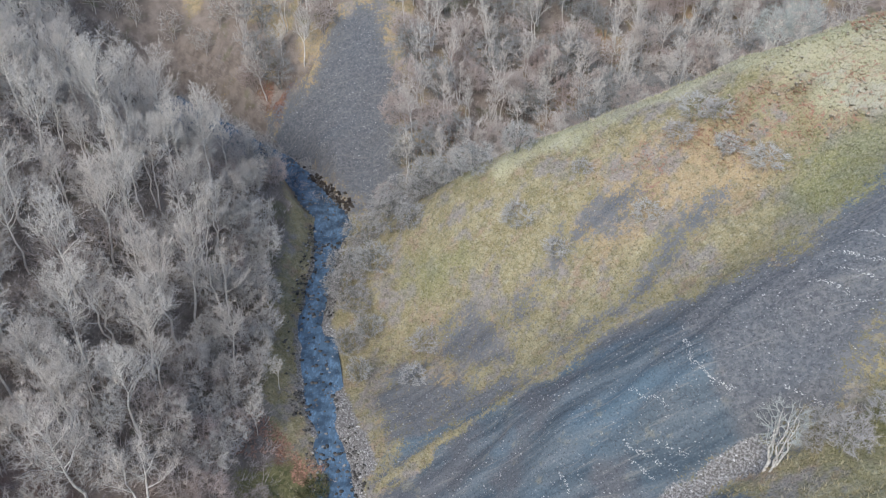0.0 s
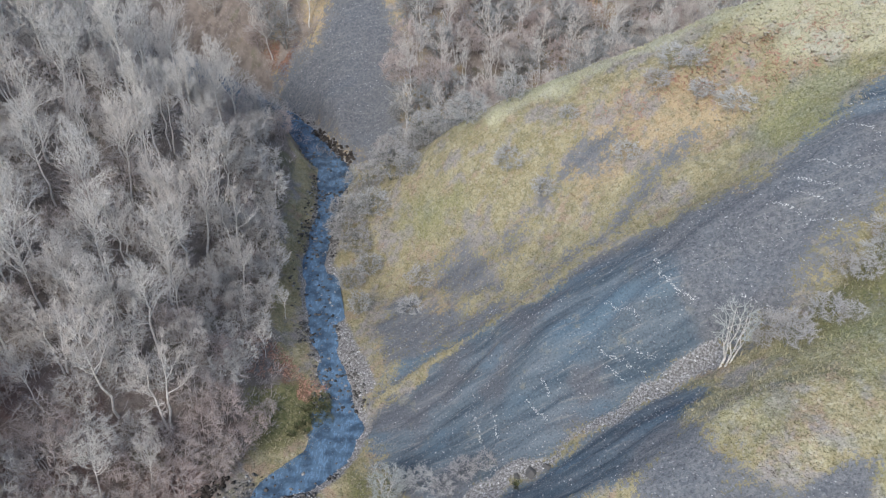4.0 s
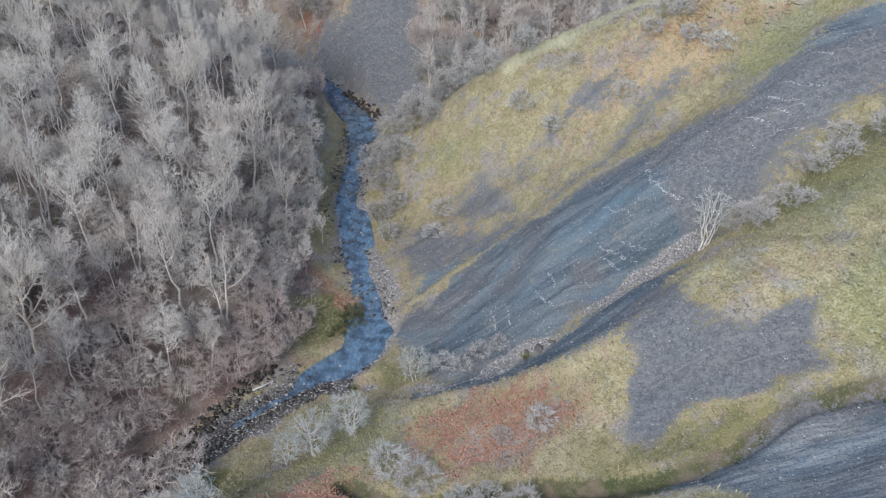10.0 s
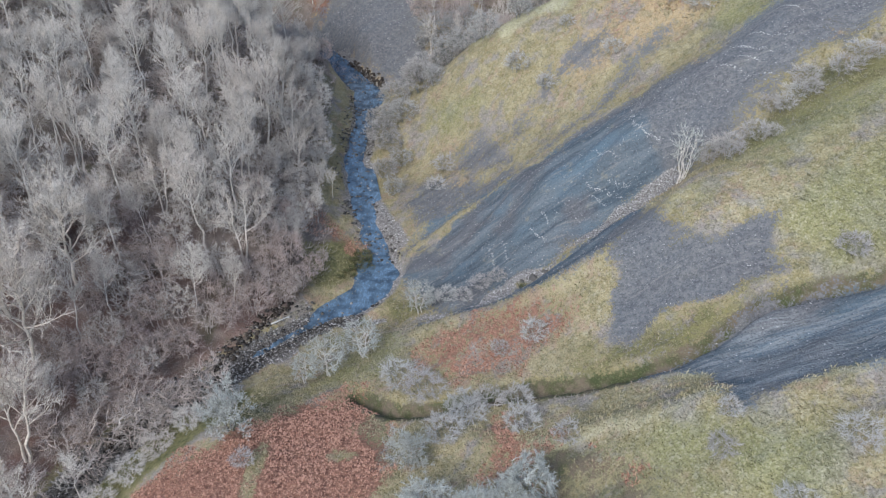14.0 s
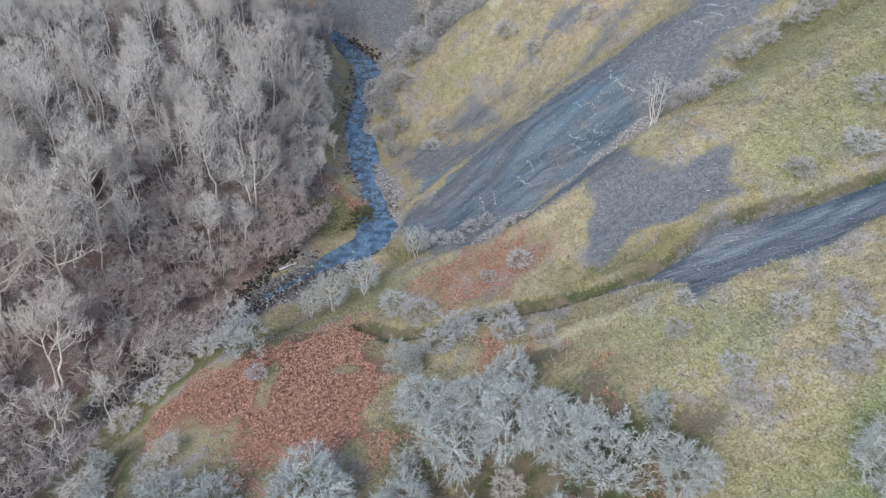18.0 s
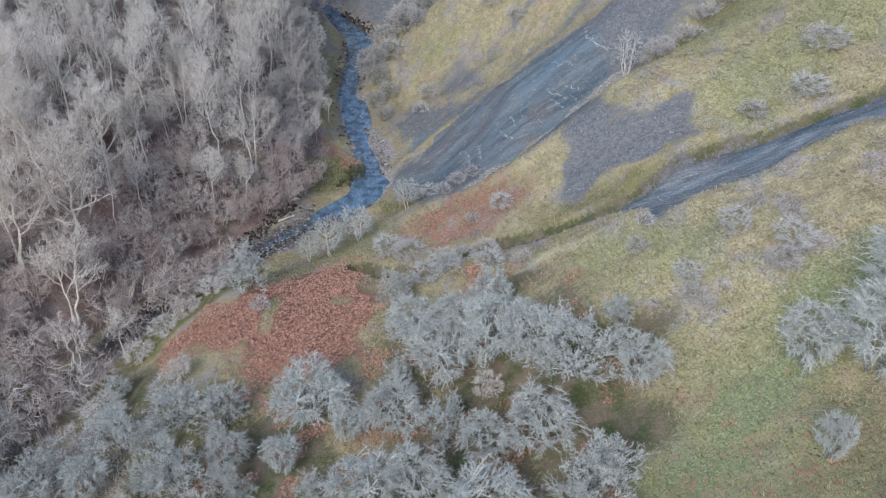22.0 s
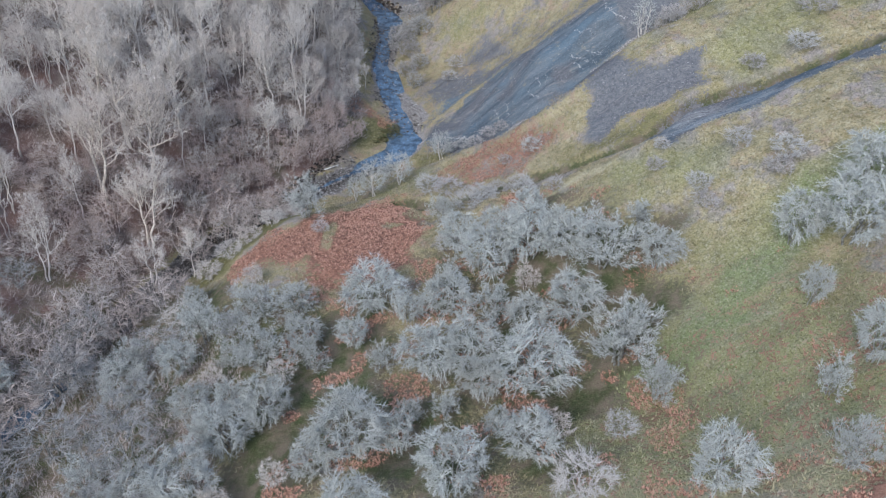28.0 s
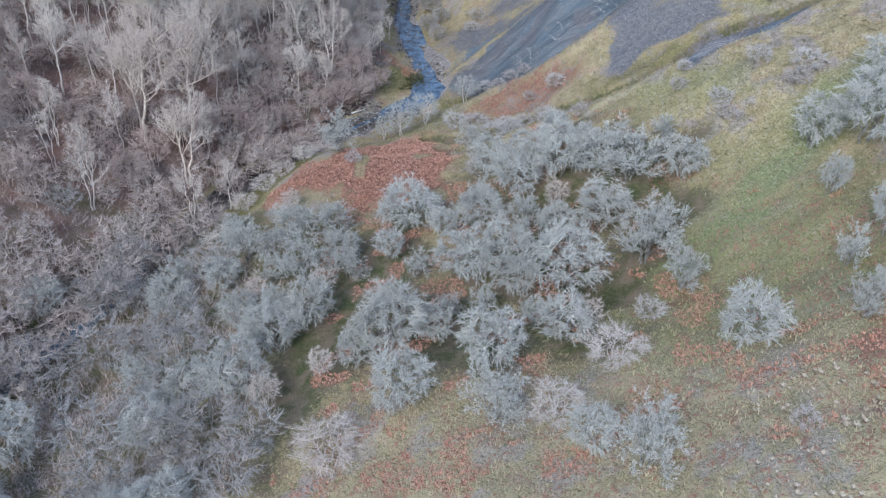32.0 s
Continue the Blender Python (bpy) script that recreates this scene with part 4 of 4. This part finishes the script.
BUSHES = {
    "toe": [(-7.6, 113, 9), (-2, 109.5, 8.5), (-8, 105, 8), (4.6, 100.5, 7), (-13, 108, 7), (-11, 99, 6), (-13.5, 93, 5), (-14, 86, 4.5), (-11, 88, 4), (-14, 101, 5), (-15.5, 97, 6.5), (-16.5, 103, 5), (1, 105.5, 7), (-5, 101, 5), (10.5, 98, 5), (-12, 80, 4)],
    "hill": [(10, 88, 5.5), (14.7, 81.4, 4), (30.7, 86.5, 5.5), (36, 76.4, 4.5), (28.5, 84.5, 4.5), (-2.4, 81.8, 5), (-4, 75.5, 4), (24.4, 78.3, 4), (32.6, 84.4, 4), (18, 88, 3), (33, 80, 4)],
    "gully": [(33.2, 42.9, 2.6), (39.8, 46.4, 3.4), (41.6, 48, 4), (37.4, 42, 2.4), (46.2, 47.5, 4), (49, 49, 4.5), (31, 43.6, 2.2)],
    "spur": [(-1.6, 45, 3.2), (3.1, 44.5, 3), (5.5, 44.6, 2.6), (0.8, 43, 3), (-3.6, 46.5, 2.6), (9, 26.2, 3.6), (5, 26.5, 2.6), (-7.6, 27, 5), (-4, 23.5, 5), (1.2, 16.2, 4.5), (6.6, 16.8, 4), (10.4, 7.4, 3.2), (6.8, 12.3, 3.8), (0.7, 18.6, 4)],
    "south": [(45, 20.9, 5), (47.7, 26.2, 5.5), (-1.5, 13.5, 4), (3.6, 19, 3.6), (24.7, -7, 3), (29.3, -3.8, 3.4), (33, -8.7, 4), (22.4, 2.4, 2.2), (38.9, 20.8, 3.2), (25, -9.6, 3.2), (31.7, -10.4, 3), (-4.4, 2.8, 4.2), (-24, 13, 3), (21.2, -0.7, 3)],
    "brown": [(-40, 17.5, 4.6), (-37.4, 20.5, 4.2), (-43, 13.5, 4.6), (-34, 23.5, 4.2), (-31, 26.5, 4.1), (7.2, -43.5, 5.9), (1.3, -49.6, 5.2), (-19.5, -48.6, 6.2), (16, -59.8, 2.2), (12, -36, 3.4), (-44, 2.5, 6), (-34, 1, 4)],
}
for group, spots in BUSHES.items():
    for x, y, w in spots:
        put(pick(sallow if group == "toe" else hazel if group == "brown" and w > 4 else bush), x, y, "scrub bushes", width=w * rng.uniform(0.9, 1.1), height=((1.8 + 0.5 * w) if group == "toe" else (1.0 + 0.32 * w)) * rng.uniform(0.9, 1.2))
lone.matrix_basis = pose(28, 43.3, float(stand(28, 43.3)))

# ---- the wood west of the stream ----
KNOWN = [(-35.9, 61.4, 0.98), (-50.6, 55.3, 1.1), (-52.2, 69.1, 0.95), (-28.9, 78.5, 0.75), (-36.5, 90.5, 0.95), (-34.8, 97.5, 0.85), (-56.7, 87.4, 1.05), (-48.3, 38.2, 0.8), (-38.3, 43.4, 0.72), (-33.6, 46.4, 0.62), (-24.2, 68.5, 0.42), (-22.8, 77, 0.4), (-52, 13, 0.75), (-46, 15, 0.62)]
BIRCHES = [(-41.9, 58.9, 0.95), (-40.8, 59.4, 0.9), (-40.4, 62.5, 0.95), (-60.7, 60.7, 1.05), (-58.4, 60.8, 1.0), (-56.9, 58.6, 1.0), (-65.6, 56.5, 1.05), (-63.6, 59.5, 1.1), (-61.2, 62.4, 1.05), (-46.8, 96.8, 1.1), (-44.4, 96.7, 1.1), (-43.0, 99.4, 1.05), (-35.6, 93.4, 0.95)]
GREAT = [(-55.2, 29.5, 1.15), (-60.5, 35.6, 1.1), (-52.8, 40.6, 0.95), (-62, 24, 1.0), (-67, 42, 1.05), (-54, 19.5, 0.8)]
taken = []
for x, y, s in ((-27.5, 57, 1.1), (-29, 53, 1.1), (-31, 49.5, 1.0), (-28.5, 61, 1.0), (-33.5, 46, 1.0), (-36.5, 42, 1.0), (-26.8, 65, 0.9), (-26.5, 51.5, 0.8), (-39, 38, 1.0), (-30.5, 57, 1.1), (-23.6, 56.5, 0.7), (-24.6, 53.4, 0.8), (-27.2, 49.6, 0.8), (-22.6, 59.6, 0.5), (-25.5, 72.5, 0.7), (-25.8, 77, 0.8), (-26, 82, 0.8)):
    put(pick(alder if y < 60 else hazel), x, y, "stream bank bushes", s, lean=(rng.normal(3, 4), rng.normal(0, 4)))
    taken.append((x, y))
for sorts, spots in ((ash, KNOWN), (birch, BIRCHES), (great, GREAT)):
    for x, y, s in spots:
        put(pick(sorts), x, y, "woodland trees", s, lean=(rng.normal(2, 3), rng.normal(0, 3)))
        taken.append((x, y))
put(broad[0], 41.5, 95.5, "crest trees", 0.68)
put(broad[1], 45, 96.2, "crest trees", 0.74)


def west_of(x, y):
    return x < float(np.interp(y, [-60, -30, 2, 22, 34, 42, 48, 58, 68, 89, 120, 134, 160], [-90, -75, -61, -49.5, -41.5, -34.5, -29.0, -27, -26.5, -25.5, -33, -46, -80]))


def scatter(count, box, gap, allowed):
    out = []
    for _ in range(count * 30):
        if len(out) == count:
            break
        x, y = rng.uniform(box[0], box[1]), rng.uniform(box[2], box[3])
        if allowed(x, y) and all((x - a) ** 2 + (y - b) ** 2 > gap * gap for a, b in taken):
            taken.append((x, y)), out.append((x, y))
    return out


def wooded(x, y):
    return west_of(x, y) and y < 150 + 0.3 * (x + 110)


def inner_wood(x, y):
    return wooded(x + 4.5, y)


def far_wood(x, y):
    grey = float(inside(SHALE["far"], np.array(x), np.array(y)))
    return y > 119 + 0.2 * max(x, 0) and grey < -1.5 and x > -45 and float(line_distance(STREAM, np.array(x), np.array(y))[0]) > 6


for x, y in scatter(46, (-88, -36, 24, 120), 7.0, inner_wood):
    put(pick(ash[:2]), x, y, "woodland trees", rng.uniform(0.98, 1.2), lean=(rng.normal(2, 3), rng.normal(0, 3)), label="tall bare tree with a thick pale trunk standing over the wood")
for x, y in scatter(225, (-112, -30, 8, 150), 4.0, inner_wood):
    if y < 46 and rng.random() < 0.45:
        put(pick(alder), x, y, "woodland alders", rng.uniform(1.1, 1.5), lean=(rng.normal(2, 4), rng.normal(0, 4)))
        continue
    put(pick(ash + birch), x, y, "woodland trees", rng.uniform(0.72, 1.05), lean=(rng.normal(2, 3), rng.normal(0, 3)))
for x, y in scatter(250, (-105, -23, 14, 140), 3.3, west_of):
    put(pick(alder if y < 30 + 22 * rng.random() else hazel), x, y, "woodland hazels", rng.uniform(0.8, 1.25), lean=(rng.normal(0, 4), rng.normal(0, 4)))
for x, y in scatter(45, (-52, -25, 26, 66), 2.5, west_of):
    put(pick(hazel + alder), x, y, "woodland hazels", rng.uniform(0.8, 1.15), lean=(rng.normal(2, 4), rng.normal(0, 4)))
for x, y in scatter(85, (-36, -22, 48, 122), 2.3, lambda x, y: west_of(x, y) and not west_of(x + 7, y)):
    put(pick(hazel + alder[:1]), x, y, "stream bank bushes", rng.uniform(0.6, 0.95), lean=(rng.normal(2, 5), rng.normal(0, 5)))
for x, y in scatter(205, (-100, -24, -30, 140), 1.8, west_of):
    put(pick(under), x, y, "woodland understorey", rng.uniform(0.9, 1.7))
for x, y in scatter(105, (-44, 75, 119, 170), 4.0, far_wood):
    put(pick(ash[2:] + birch[1:]), x, y, "far slope trees", rng.uniform(0.55, 0.85), lean=(rng.normal(0, 4), rng.normal(0, 4)))
for x, y in scatter(160, (-44, 75, 117, 172), 2.8, far_wood):
    put(pick(shaded_bush + alder), x, y, "far slope bushes", rng.uniform(0.95, 1.6), lean=(rng.normal(0, 4), rng.normal(0, 4)), label="bare grey-brown bush on the far wooded slope")
for x, y in scatter(46, (-9, 60, 112, 150), 2.6, lambda x, y: 1.0 < float(line_distance(BRANCH, np.array(x), np.array(y))[0]) < 8.0):
    put(pick(sallow + hazel), x, y, "far slope scrub", rng.uniform(0.8, 1.3))
for x, y in scatter(62, (-80, -26, -40, 33), 2.6, lambda x, y: 1.6 < float(line_distance(STREAM, np.array(x), np.array(y))[0]) < 5.0):
    put(pick(under), x, y, "stream bank bushes", rng.uniform(1.3, 1.9), lean=(rng.normal(0, 8), rng.normal(0, 8)))
taken += [(x, y) for spots in HAWTHORNS.values() for x, y, _ in spots]
for x, y in scatter(9, (-36, -26, 42, 60), 2.4, lambda x, y: west_of(x + 1.5, y) and not west_of(x + 5, y)):
    put(pick(under), x, y, "stream bank bushes", rng.uniform(1.2, 1.7), lean=(rng.normal(5, 6), rng.normal(0, 6)))
for area, count, size, sorts in ((THICKET, 7, (2.6, 4.0), dome + hazel), (LOWER, 14, (2.6, 4.4), dome + hazel), (HOLLOW, 26, (4.6, 7.6), dome[:1] + shaded_bush + shaded_bush)):
    for x, y in scatter(count, (-75, 22, -60, 10), 3.5, lambda x, y: float(inside(area, np.array(x), np.array(y))) > 0):
        w = rng.uniform(*size)
        sort = pick(sorts)
        put(sort, x, y, "grey willows" if sort not in dome else "lichen hawthorns", width=w, height=(2.4 + 0.56 * w) * rng.uniform(0.9, 1.15))
for x, y in scatter(6, (30, 50, 40, 51), 3.0, lambda x, y: abs(y - 42 - 0.42 * (x - 28)) < 2.6):
    put(pick(bush), x, y, "scrub bushes", width=rng.uniform(2.5, 4.5))


# ---- loose cover: joined, too many to count ----
def joined(name, pieces, material, label, category, keys=()):
    """Copies of small (verts, faces) shapes, each with its 4 x 4 placing, in one mesh."""
    here = np.array([place[:2, 3] for _, place in pieces])
    many = np.array([len(shape[0]) for shape, _ in pieces])
    verts, faces, o = [], [], 0
    for (v, f), place in pieces:
        verts.append(v @ place[:3, :3].T + place[:3, 3])
        faces.append(f + o)
        o += len(v)
    me = bpy.data.meshes.new(name)
    v, f = np.concatenate(verts), np.concatenate(faces)
    me.vertices.add(len(v)), me.loops.add(f.size), me.polygons.add(len(f))
    me.vertices.foreach_set("co", v.astype(np.float32).ravel())
    me.loops.foreach_set("vertex_index", f.astype(np.int32).ravel())
    me.polygons.foreach_set("loop_start", np.arange(0, f.size, 3, dtype=np.int32))
    me.materials.append(material)
    me.update()
    ground_kinds = covers(here[:, 0], here[:, 1]) if keys else {}
    for key in keys:
        me.attributes.new(key, "FLOAT", "POINT").data.foreach_set("value", np.repeat(ground_kinds[key], many).astype(np.float32))
    return tagged(new(name, me), label, category, kind="stuff")


def placing(x, y, z, size, turn, tip=0.0, flat=1.0, up=None):
    c, s = math.cos(turn), math.sin(turn)
    m = np.eye(4)
    m[:3, :3] = np.array(((c, -s, 0), (s, c, 0), (0, 0, 1))) * size
    m[:3, 2] *= flat
    m[0, 2] += tip * size
    m[:3, 3] = (x, y, z)
    return m


def tuft_shape(seed, blades, length, width, out):
    r = np.random.default_rng(seed)
    v, f = [], []
    for k in range(blades):
        a, l = r.uniform(0, 6.283), length * r.uniform(0.6, 1.3)
        d, n = np.array((math.cos(a), math.sin(a), 0)), np.array((-math.sin(a), math.cos(a), 0)) * width / 2
        b = d * r.uniform(0, 0.5) * length
        o = len(v)
        v += [b - n, b + n, b + d * out * l + (0, 0, l * r.uniform(0.35, 0.8))]
        f.append((o, o + 1, o + 2))
    return np.array(v), np.array(f)


def rock_shape(seed):
    r = np.random.default_rng(seed)
    v = np.array([(1, 0, 0), (0, 1, 0), (-1, 0, 0), (0, -1, 0), (0.1, 0.1, 0.8), (0, 0, -0.7), (0.7, 0.6, 0.3), (-0.6, 0.7, 0.25), (-0.7, -0.6, 0.3), (0.6, -0.7, 0.2)], float)
    v *= r.uniform(0.65, 1.2, (10, 1))
    f = np.array([(0, 6, 4), (6, 1, 4), (1, 7, 4), (7, 2, 4), (2, 8, 4), (8, 3, 4), (3, 9, 4), (9, 0, 4), (6, 0, 5), (1, 6, 5), (7, 1, 5), (2, 7, 5), (8, 2, 5), (3, 8, 5), (9, 3, 5), (0, 9, 5)])
    return v * 0.5, f


rocks = [rock_shape(k) for k in range(8)]
tufts = [tuft_shape(20 + k, 5, 0.26, 0.07, 0.8) for k in range(6)]
ferns = [tuft_shape(40 + k, 7, 0.20, 0.10, 1.0) for k in range(6)]
brush = [tuft_shape(60 + k, 8, 0.9, 0.05, 0.8) for k in range(6)]


def strew(n, box, chance, shapes, size, flat=1.0, sink=0.0):
    """Random spots in a box, kept by the chance that their ground gives."""
    x, y = rng.uniform(box[0], box[1], n), rng.uniform(box[2], box[3], n)
    keep = rng.random(n) < chance(x, y, covers(x, y))
    x, y = x[keep], y[keep]
    z = stand(x, y) - sink
    s = size[0] + (size[1] - size[0]) * rng.random(len(x)) ** 2
    t, which = rng.uniform(0, 6.283, len(x)), rng.integers(len(shapes), size=len(x))
    return [(shapes[which[i]], placing(x[i], y[i], z[i], s[i], t[i], flat=flat)) for i in range(len(x))]


def grassy(x, y, c):
    return (c["shale"] + 0.5 * (rng.random(len(x)) - 0.5) < 0.47) * (c["moss"] + 0.6 * (rng.random(len(x)) - 0.5) < 0.5) * (c["litter"] < 0.4) * (c["gravel"] < 0.4) * (c["bracken"] < 0.5)


joined("grass_tussocks", strew(170000, (-28, 60, -66, 104), grassy, tufts, (0.6, 1.7)), TUFT, "pale yellow winter grass tussocks over the slopes", "grass", ("green", "ochre", "pale"))
joined("bracken", strew(260000, (-42, 60, -66, 104), lambda x, y, c: (c["bracken"] + 0.8 * (grain(x, y, 2.5, 31) - 0.5) > 0.5) * (c["shale"] < 0.4) * 0.9, ferns, (0.7, 1.4)), FERN, "dead rust-red bracken fronds lying in patches", "bracken")
joined("wood_brush", strew(90000, (-112, 70, -60, 170), lambda x, y, c: (c["litter"] > 0.5) * 0.9 , brush, (0.7, 1.8)), BRUSH, "tangled brown undergrowth on the woodland floor", "undergrowth")
joined("shale_stones", strew(42000, (-12, 62, 0, 88), lambda x, y, c: (c["shale"] > 0.5) * (0.35 + 0.6 * (grain(x, y, 3, 71) > 0.5)), rocks, (0.06, 0.28), 0.6) + strew(9000, (-36, 0, 124, 164), lambda x, y, c: (c["shale"] > 0.5) * 0.9, rocks, (0.1, 0.4), 0.6), STONE, "loose grey shale fragments on the bare slope", "stones")
joined("gully_stones", strew(60000, (-42, 50, 26, 92), lambda x, y, c: c["gravel"] > 0.52, rocks, (0.10, 0.40), 0.6), PEBBLE, "pale tumbled stones along the gully and stream edge", "stones")
joined("stream_stones", strew(60000, (-50, -8, 15, 145), lambda x, y, c: (line_distance(STREAM, x, y)[0] < 3.6) * (0.10 + 0.30 * (grain(x, y, 5, 41) > 0.5) + 0.12 * (y < 48)) * (1 - 0.95 * (abs(y - 56) < 5)), rocks, (0.15, 0.75), 0.7, -0.16), WET, "dark wet stones breaking the stream surface", "stones")
joined("heath_tufts", strew(90000, (-14, 60, -30, 104), lambda x, y, c: grassy(x, y, c) * (grain(x, y, 7, 61) * 0.6 + grain(x, y, 2.4, 62) * 0.4 > np.where(y > 62, 0.57, np.where(y > 4, 0.64, 0.76))) * 0.6, brush, (0.25, 0.6)), HEATH, "low mauve-brown dead stalks and twigs among the grass", "scrub")
rush = [tuft_shape(80 + k, 130, 1.0, 0.06, 0.7) for k in range(2)]
for x, y, s in ((-15.2, 62.2, 1.1), (-16.6, 60.6, 1.2), (-15.5, 63.6, 1.0), (-16.4, 62.0, 1.3), (-17.4, 59.4, 1.1), (-15.2, 60.8, 1.0), (-17.0, 63.2, 0.9), (-19.0, 57.2, 0.8), (-17.8, 61.4, 1.0), (-16.0, 59.2, 1.0), (-18.4, 58.6, 0.9), (-14.9, 61.6, 0.9), (-14.4, 59.8, 0.9), (-17.2, 57.8, 0.9), (-14.5, 46.5, 0.8), (8.8, 40.5, 0.8)):
    v, f = rush[0]
    ob = new("rush_clump", sheet("rush_clump", (v * s).tolist(), f.tolist(), RUSH))
    ob.matrix_basis = pose(x, y, float(stand(x, y)), 0, 0, rng.uniform(0, 360))
    tagged(ob, "dark green clump of rushes at the water's edge", "rushes", "rush clumps")
VEINS = [[(24, 57.9), (23.7, 54.2), (25.2, 52), (26.9, 50.9)], [(30.6, 49.5), (33.3, 47.5)], [(43.2, 63.4), (45.2, 60.3)], [(38.8, 61.2), (42.3, 56.9)], [(36.4, 60.1), (40.5, 55.6)], [(36.5, 57.4), (39.4, 55.1)],
         [(34, 57.3), (39.8, 52.7)], [(10.1, 49.4), (12.2, 46)], [(11.6, 50.7), (12.7, 48.4)], [(6.4, 50.5), (7.1, 47)], [(17.4, 50.8), (21.9, 46.9)], [(18.4, 55), (21.6, 51.5)], [(4.6, 51.1), (5.3, 47.7)],
         [(20.4, 49.8), (22.9, 47.6)], [(18.1, 49.1), (20.1, 47)]]
pale = []
for n, vein in enumerate(VEINS):
    for a, b in zip(vein, vein[1:]):
        for k in range(int(math.hypot(b[0] - a[0], b[1] - a[1]) / (0.05 if n == 0 else 0.08))):
            u = rng.random()
            x, y = a[0] + u * (b[0] - a[0]) + rng.normal(0, 0.10), a[1] + u * (b[1] - a[1]) + rng.normal(0, 0.10)
            pale.append((rocks[int(rng.integers(8))], placing(x, y, float(stand(x, y)), rng.uniform(0.06, 0.19), rng.uniform(0, 6.28), flat=0.7)))
pale += strew(5000, (0, 52, 40, 72), lambda x, y, c: (c["shale"] > 0.6) * 0.35, rocks, (0.05, 0.17), 0.7)
scar_foot = densify([(-36.5, 142.3), (-30.5, 138.2), (-25, 132), (-20.5, 126), (-17, 122.3)], 0.5)
wood_foot = densify([(-26.5, 49), (-29.5, 45.4), (-33, 40.6), (-36.5, 36), (-41, 30.5), (-46, 24.5)], 0.6)
clods = []
for x, y in scar_foot + wood_foot:
    for _ in range(6):
        cx, cy = x + rng.normal(0, 0.45), y + rng.normal(0, 0.45)
        clods.append((rocks[int(rng.integers(8))], placing(cx, cy, float(stand(cx, cy)) - 0.1, rng.uniform(0.5, 1.3), rng.uniform(0, 6.28), flat=0.8)))
joined("bank_clods", clods, EARTH, "dark wet earth clods along the undercut stream banks", "earth")
joined("white_stones", pale, WHITE, "white stone fragments strung in lines across the shale", "stones")

joined("pale_tussocks", strew(700, (12, 30, -70, -54), lambda x, y, c: 0.35 * (grain(x, y, 3, 51) > 0.45), [tuft_shape(95 + k, 50, 0.22, 0.10, 0.7) for k in range(3)], (0.8, 1.5)) + strew(1500, (32, 62, 73, 90), lambda x, y, c: (c["shale"] < 0.3) * 0.5 * (grain(x, y, 4, 52) > 0.5), [tuft_shape(95 + k, 50, 0.22, 0.10, 0.7) for k in range(3)], (0.8, 1.5)), BLEACHED, "pale bleached grass tussocks on the upper slopes", "grass")


def branchy(name, points, radius, side, material, label, category):
    """A fallen limb along a line over the ground, with broken side branches."""
    v, f = [], []
    r = np.random.default_rng(7)
    line = [np.array((x, y, float(stand(x, y)) + up)) for x, y, up in points]
    for k in range(len(line) - 1):
        tube(v, f, line[k], line[k + 1], radius * (1 - 0.7 * k / len(line)), radius * (1 - 0.7 * (k + 1) / len(line)), 6)
        for _ in range(side):
            d = r.normal(0, 1, 3)
            d[2] = abs(d[2])
            tube(v, f, line[k + 1], line[k + 1] + d / np.linalg.norm(d) * r.uniform(0.6, 1.6), radius * 0.35, 0.0, 4)
    return tagged(new(name, sheet(name, v, f, material)), label, category)


branchy("fallen_branch", [(-40.5, -37, 0.3), (-39, -36.3, 0.5), (-37.4, -36, 0.8), (-35.6, -35.2, 1.1)], 0.16, 3, MOSS, "fallen branch furred with yellow-green moss in the thicket", "branch")
v, f = rock_shape(5)
for x, y, size, flat in ((10.2, 41.6, 1.8, 0.8), (11.9, 41.4, 1.2, 0.7), (8.8, 41.5, 1.0, 0.6)):
    ob = new("gully_boulder", sheet("gully_boulder", (v * (size, size * 0.8, size * flat)).tolist(), f.tolist(), WET))
    ob.matrix_basis = pose(x, y, float(stand(x, y)) + 0.15 * size, 0, 0, rng.uniform(0, 360))
    tagged(ob, "dark wet boulder among stones in the gully bed", "boulder", "gully boulders")
branchy("stream_log", [(-28.2, 45.2, 0.35), (-27, 46, 0.4), (-25.6, 47, 0.5)], 0.14, 1, WHITE, "bleached driftwood log lying across stream stones", "log")

# the rest of the woods, far from the camera
copses = []
for k in range(6):
    v, f = [], []
    thick, fine = bare_plant(200 + k, 2, 1.0, 2.9, 3.2, 10, 80, 5, 0.14, 0.026)
    for p0, p1, r0, r1, *_ in thick + fine:
        tube(v, f, p0, p1, r0, r1, 3)
    f = [t for q in f for t in ([q] if len(q) == 3 else [q[:3], (q[0], q[2], q[3])])]
    copses.append((np.array(v), np.array(f)))
spots = scatter(230, (-44, 100, 125, 240), 3.3, far_wood) + scatter(240, (-150, -30, 105, 240), 3.6, lambda x, y: float(line_distance(STREAM, np.array(x), np.array(y))[0]) > 9.0 and float(inside(SHALE["far"], np.array(x), np.array(y))) < -1.5)
joined("far_woods", [(copses[int(rng.integers(6))], placing(x, y, float(stand(x, y)), rng.uniform(0.7, 1.1), rng.uniform(0, 6.28))) for x, y in spots], HAZEL, "distant bare grey woodland on the far slopes", "woods")

for ob in PROTOTYPES:
    for part_ob in list(ob.children):
        bpy.data.objects.remove(part_ob)
    bpy.data.objects.remove(ob)
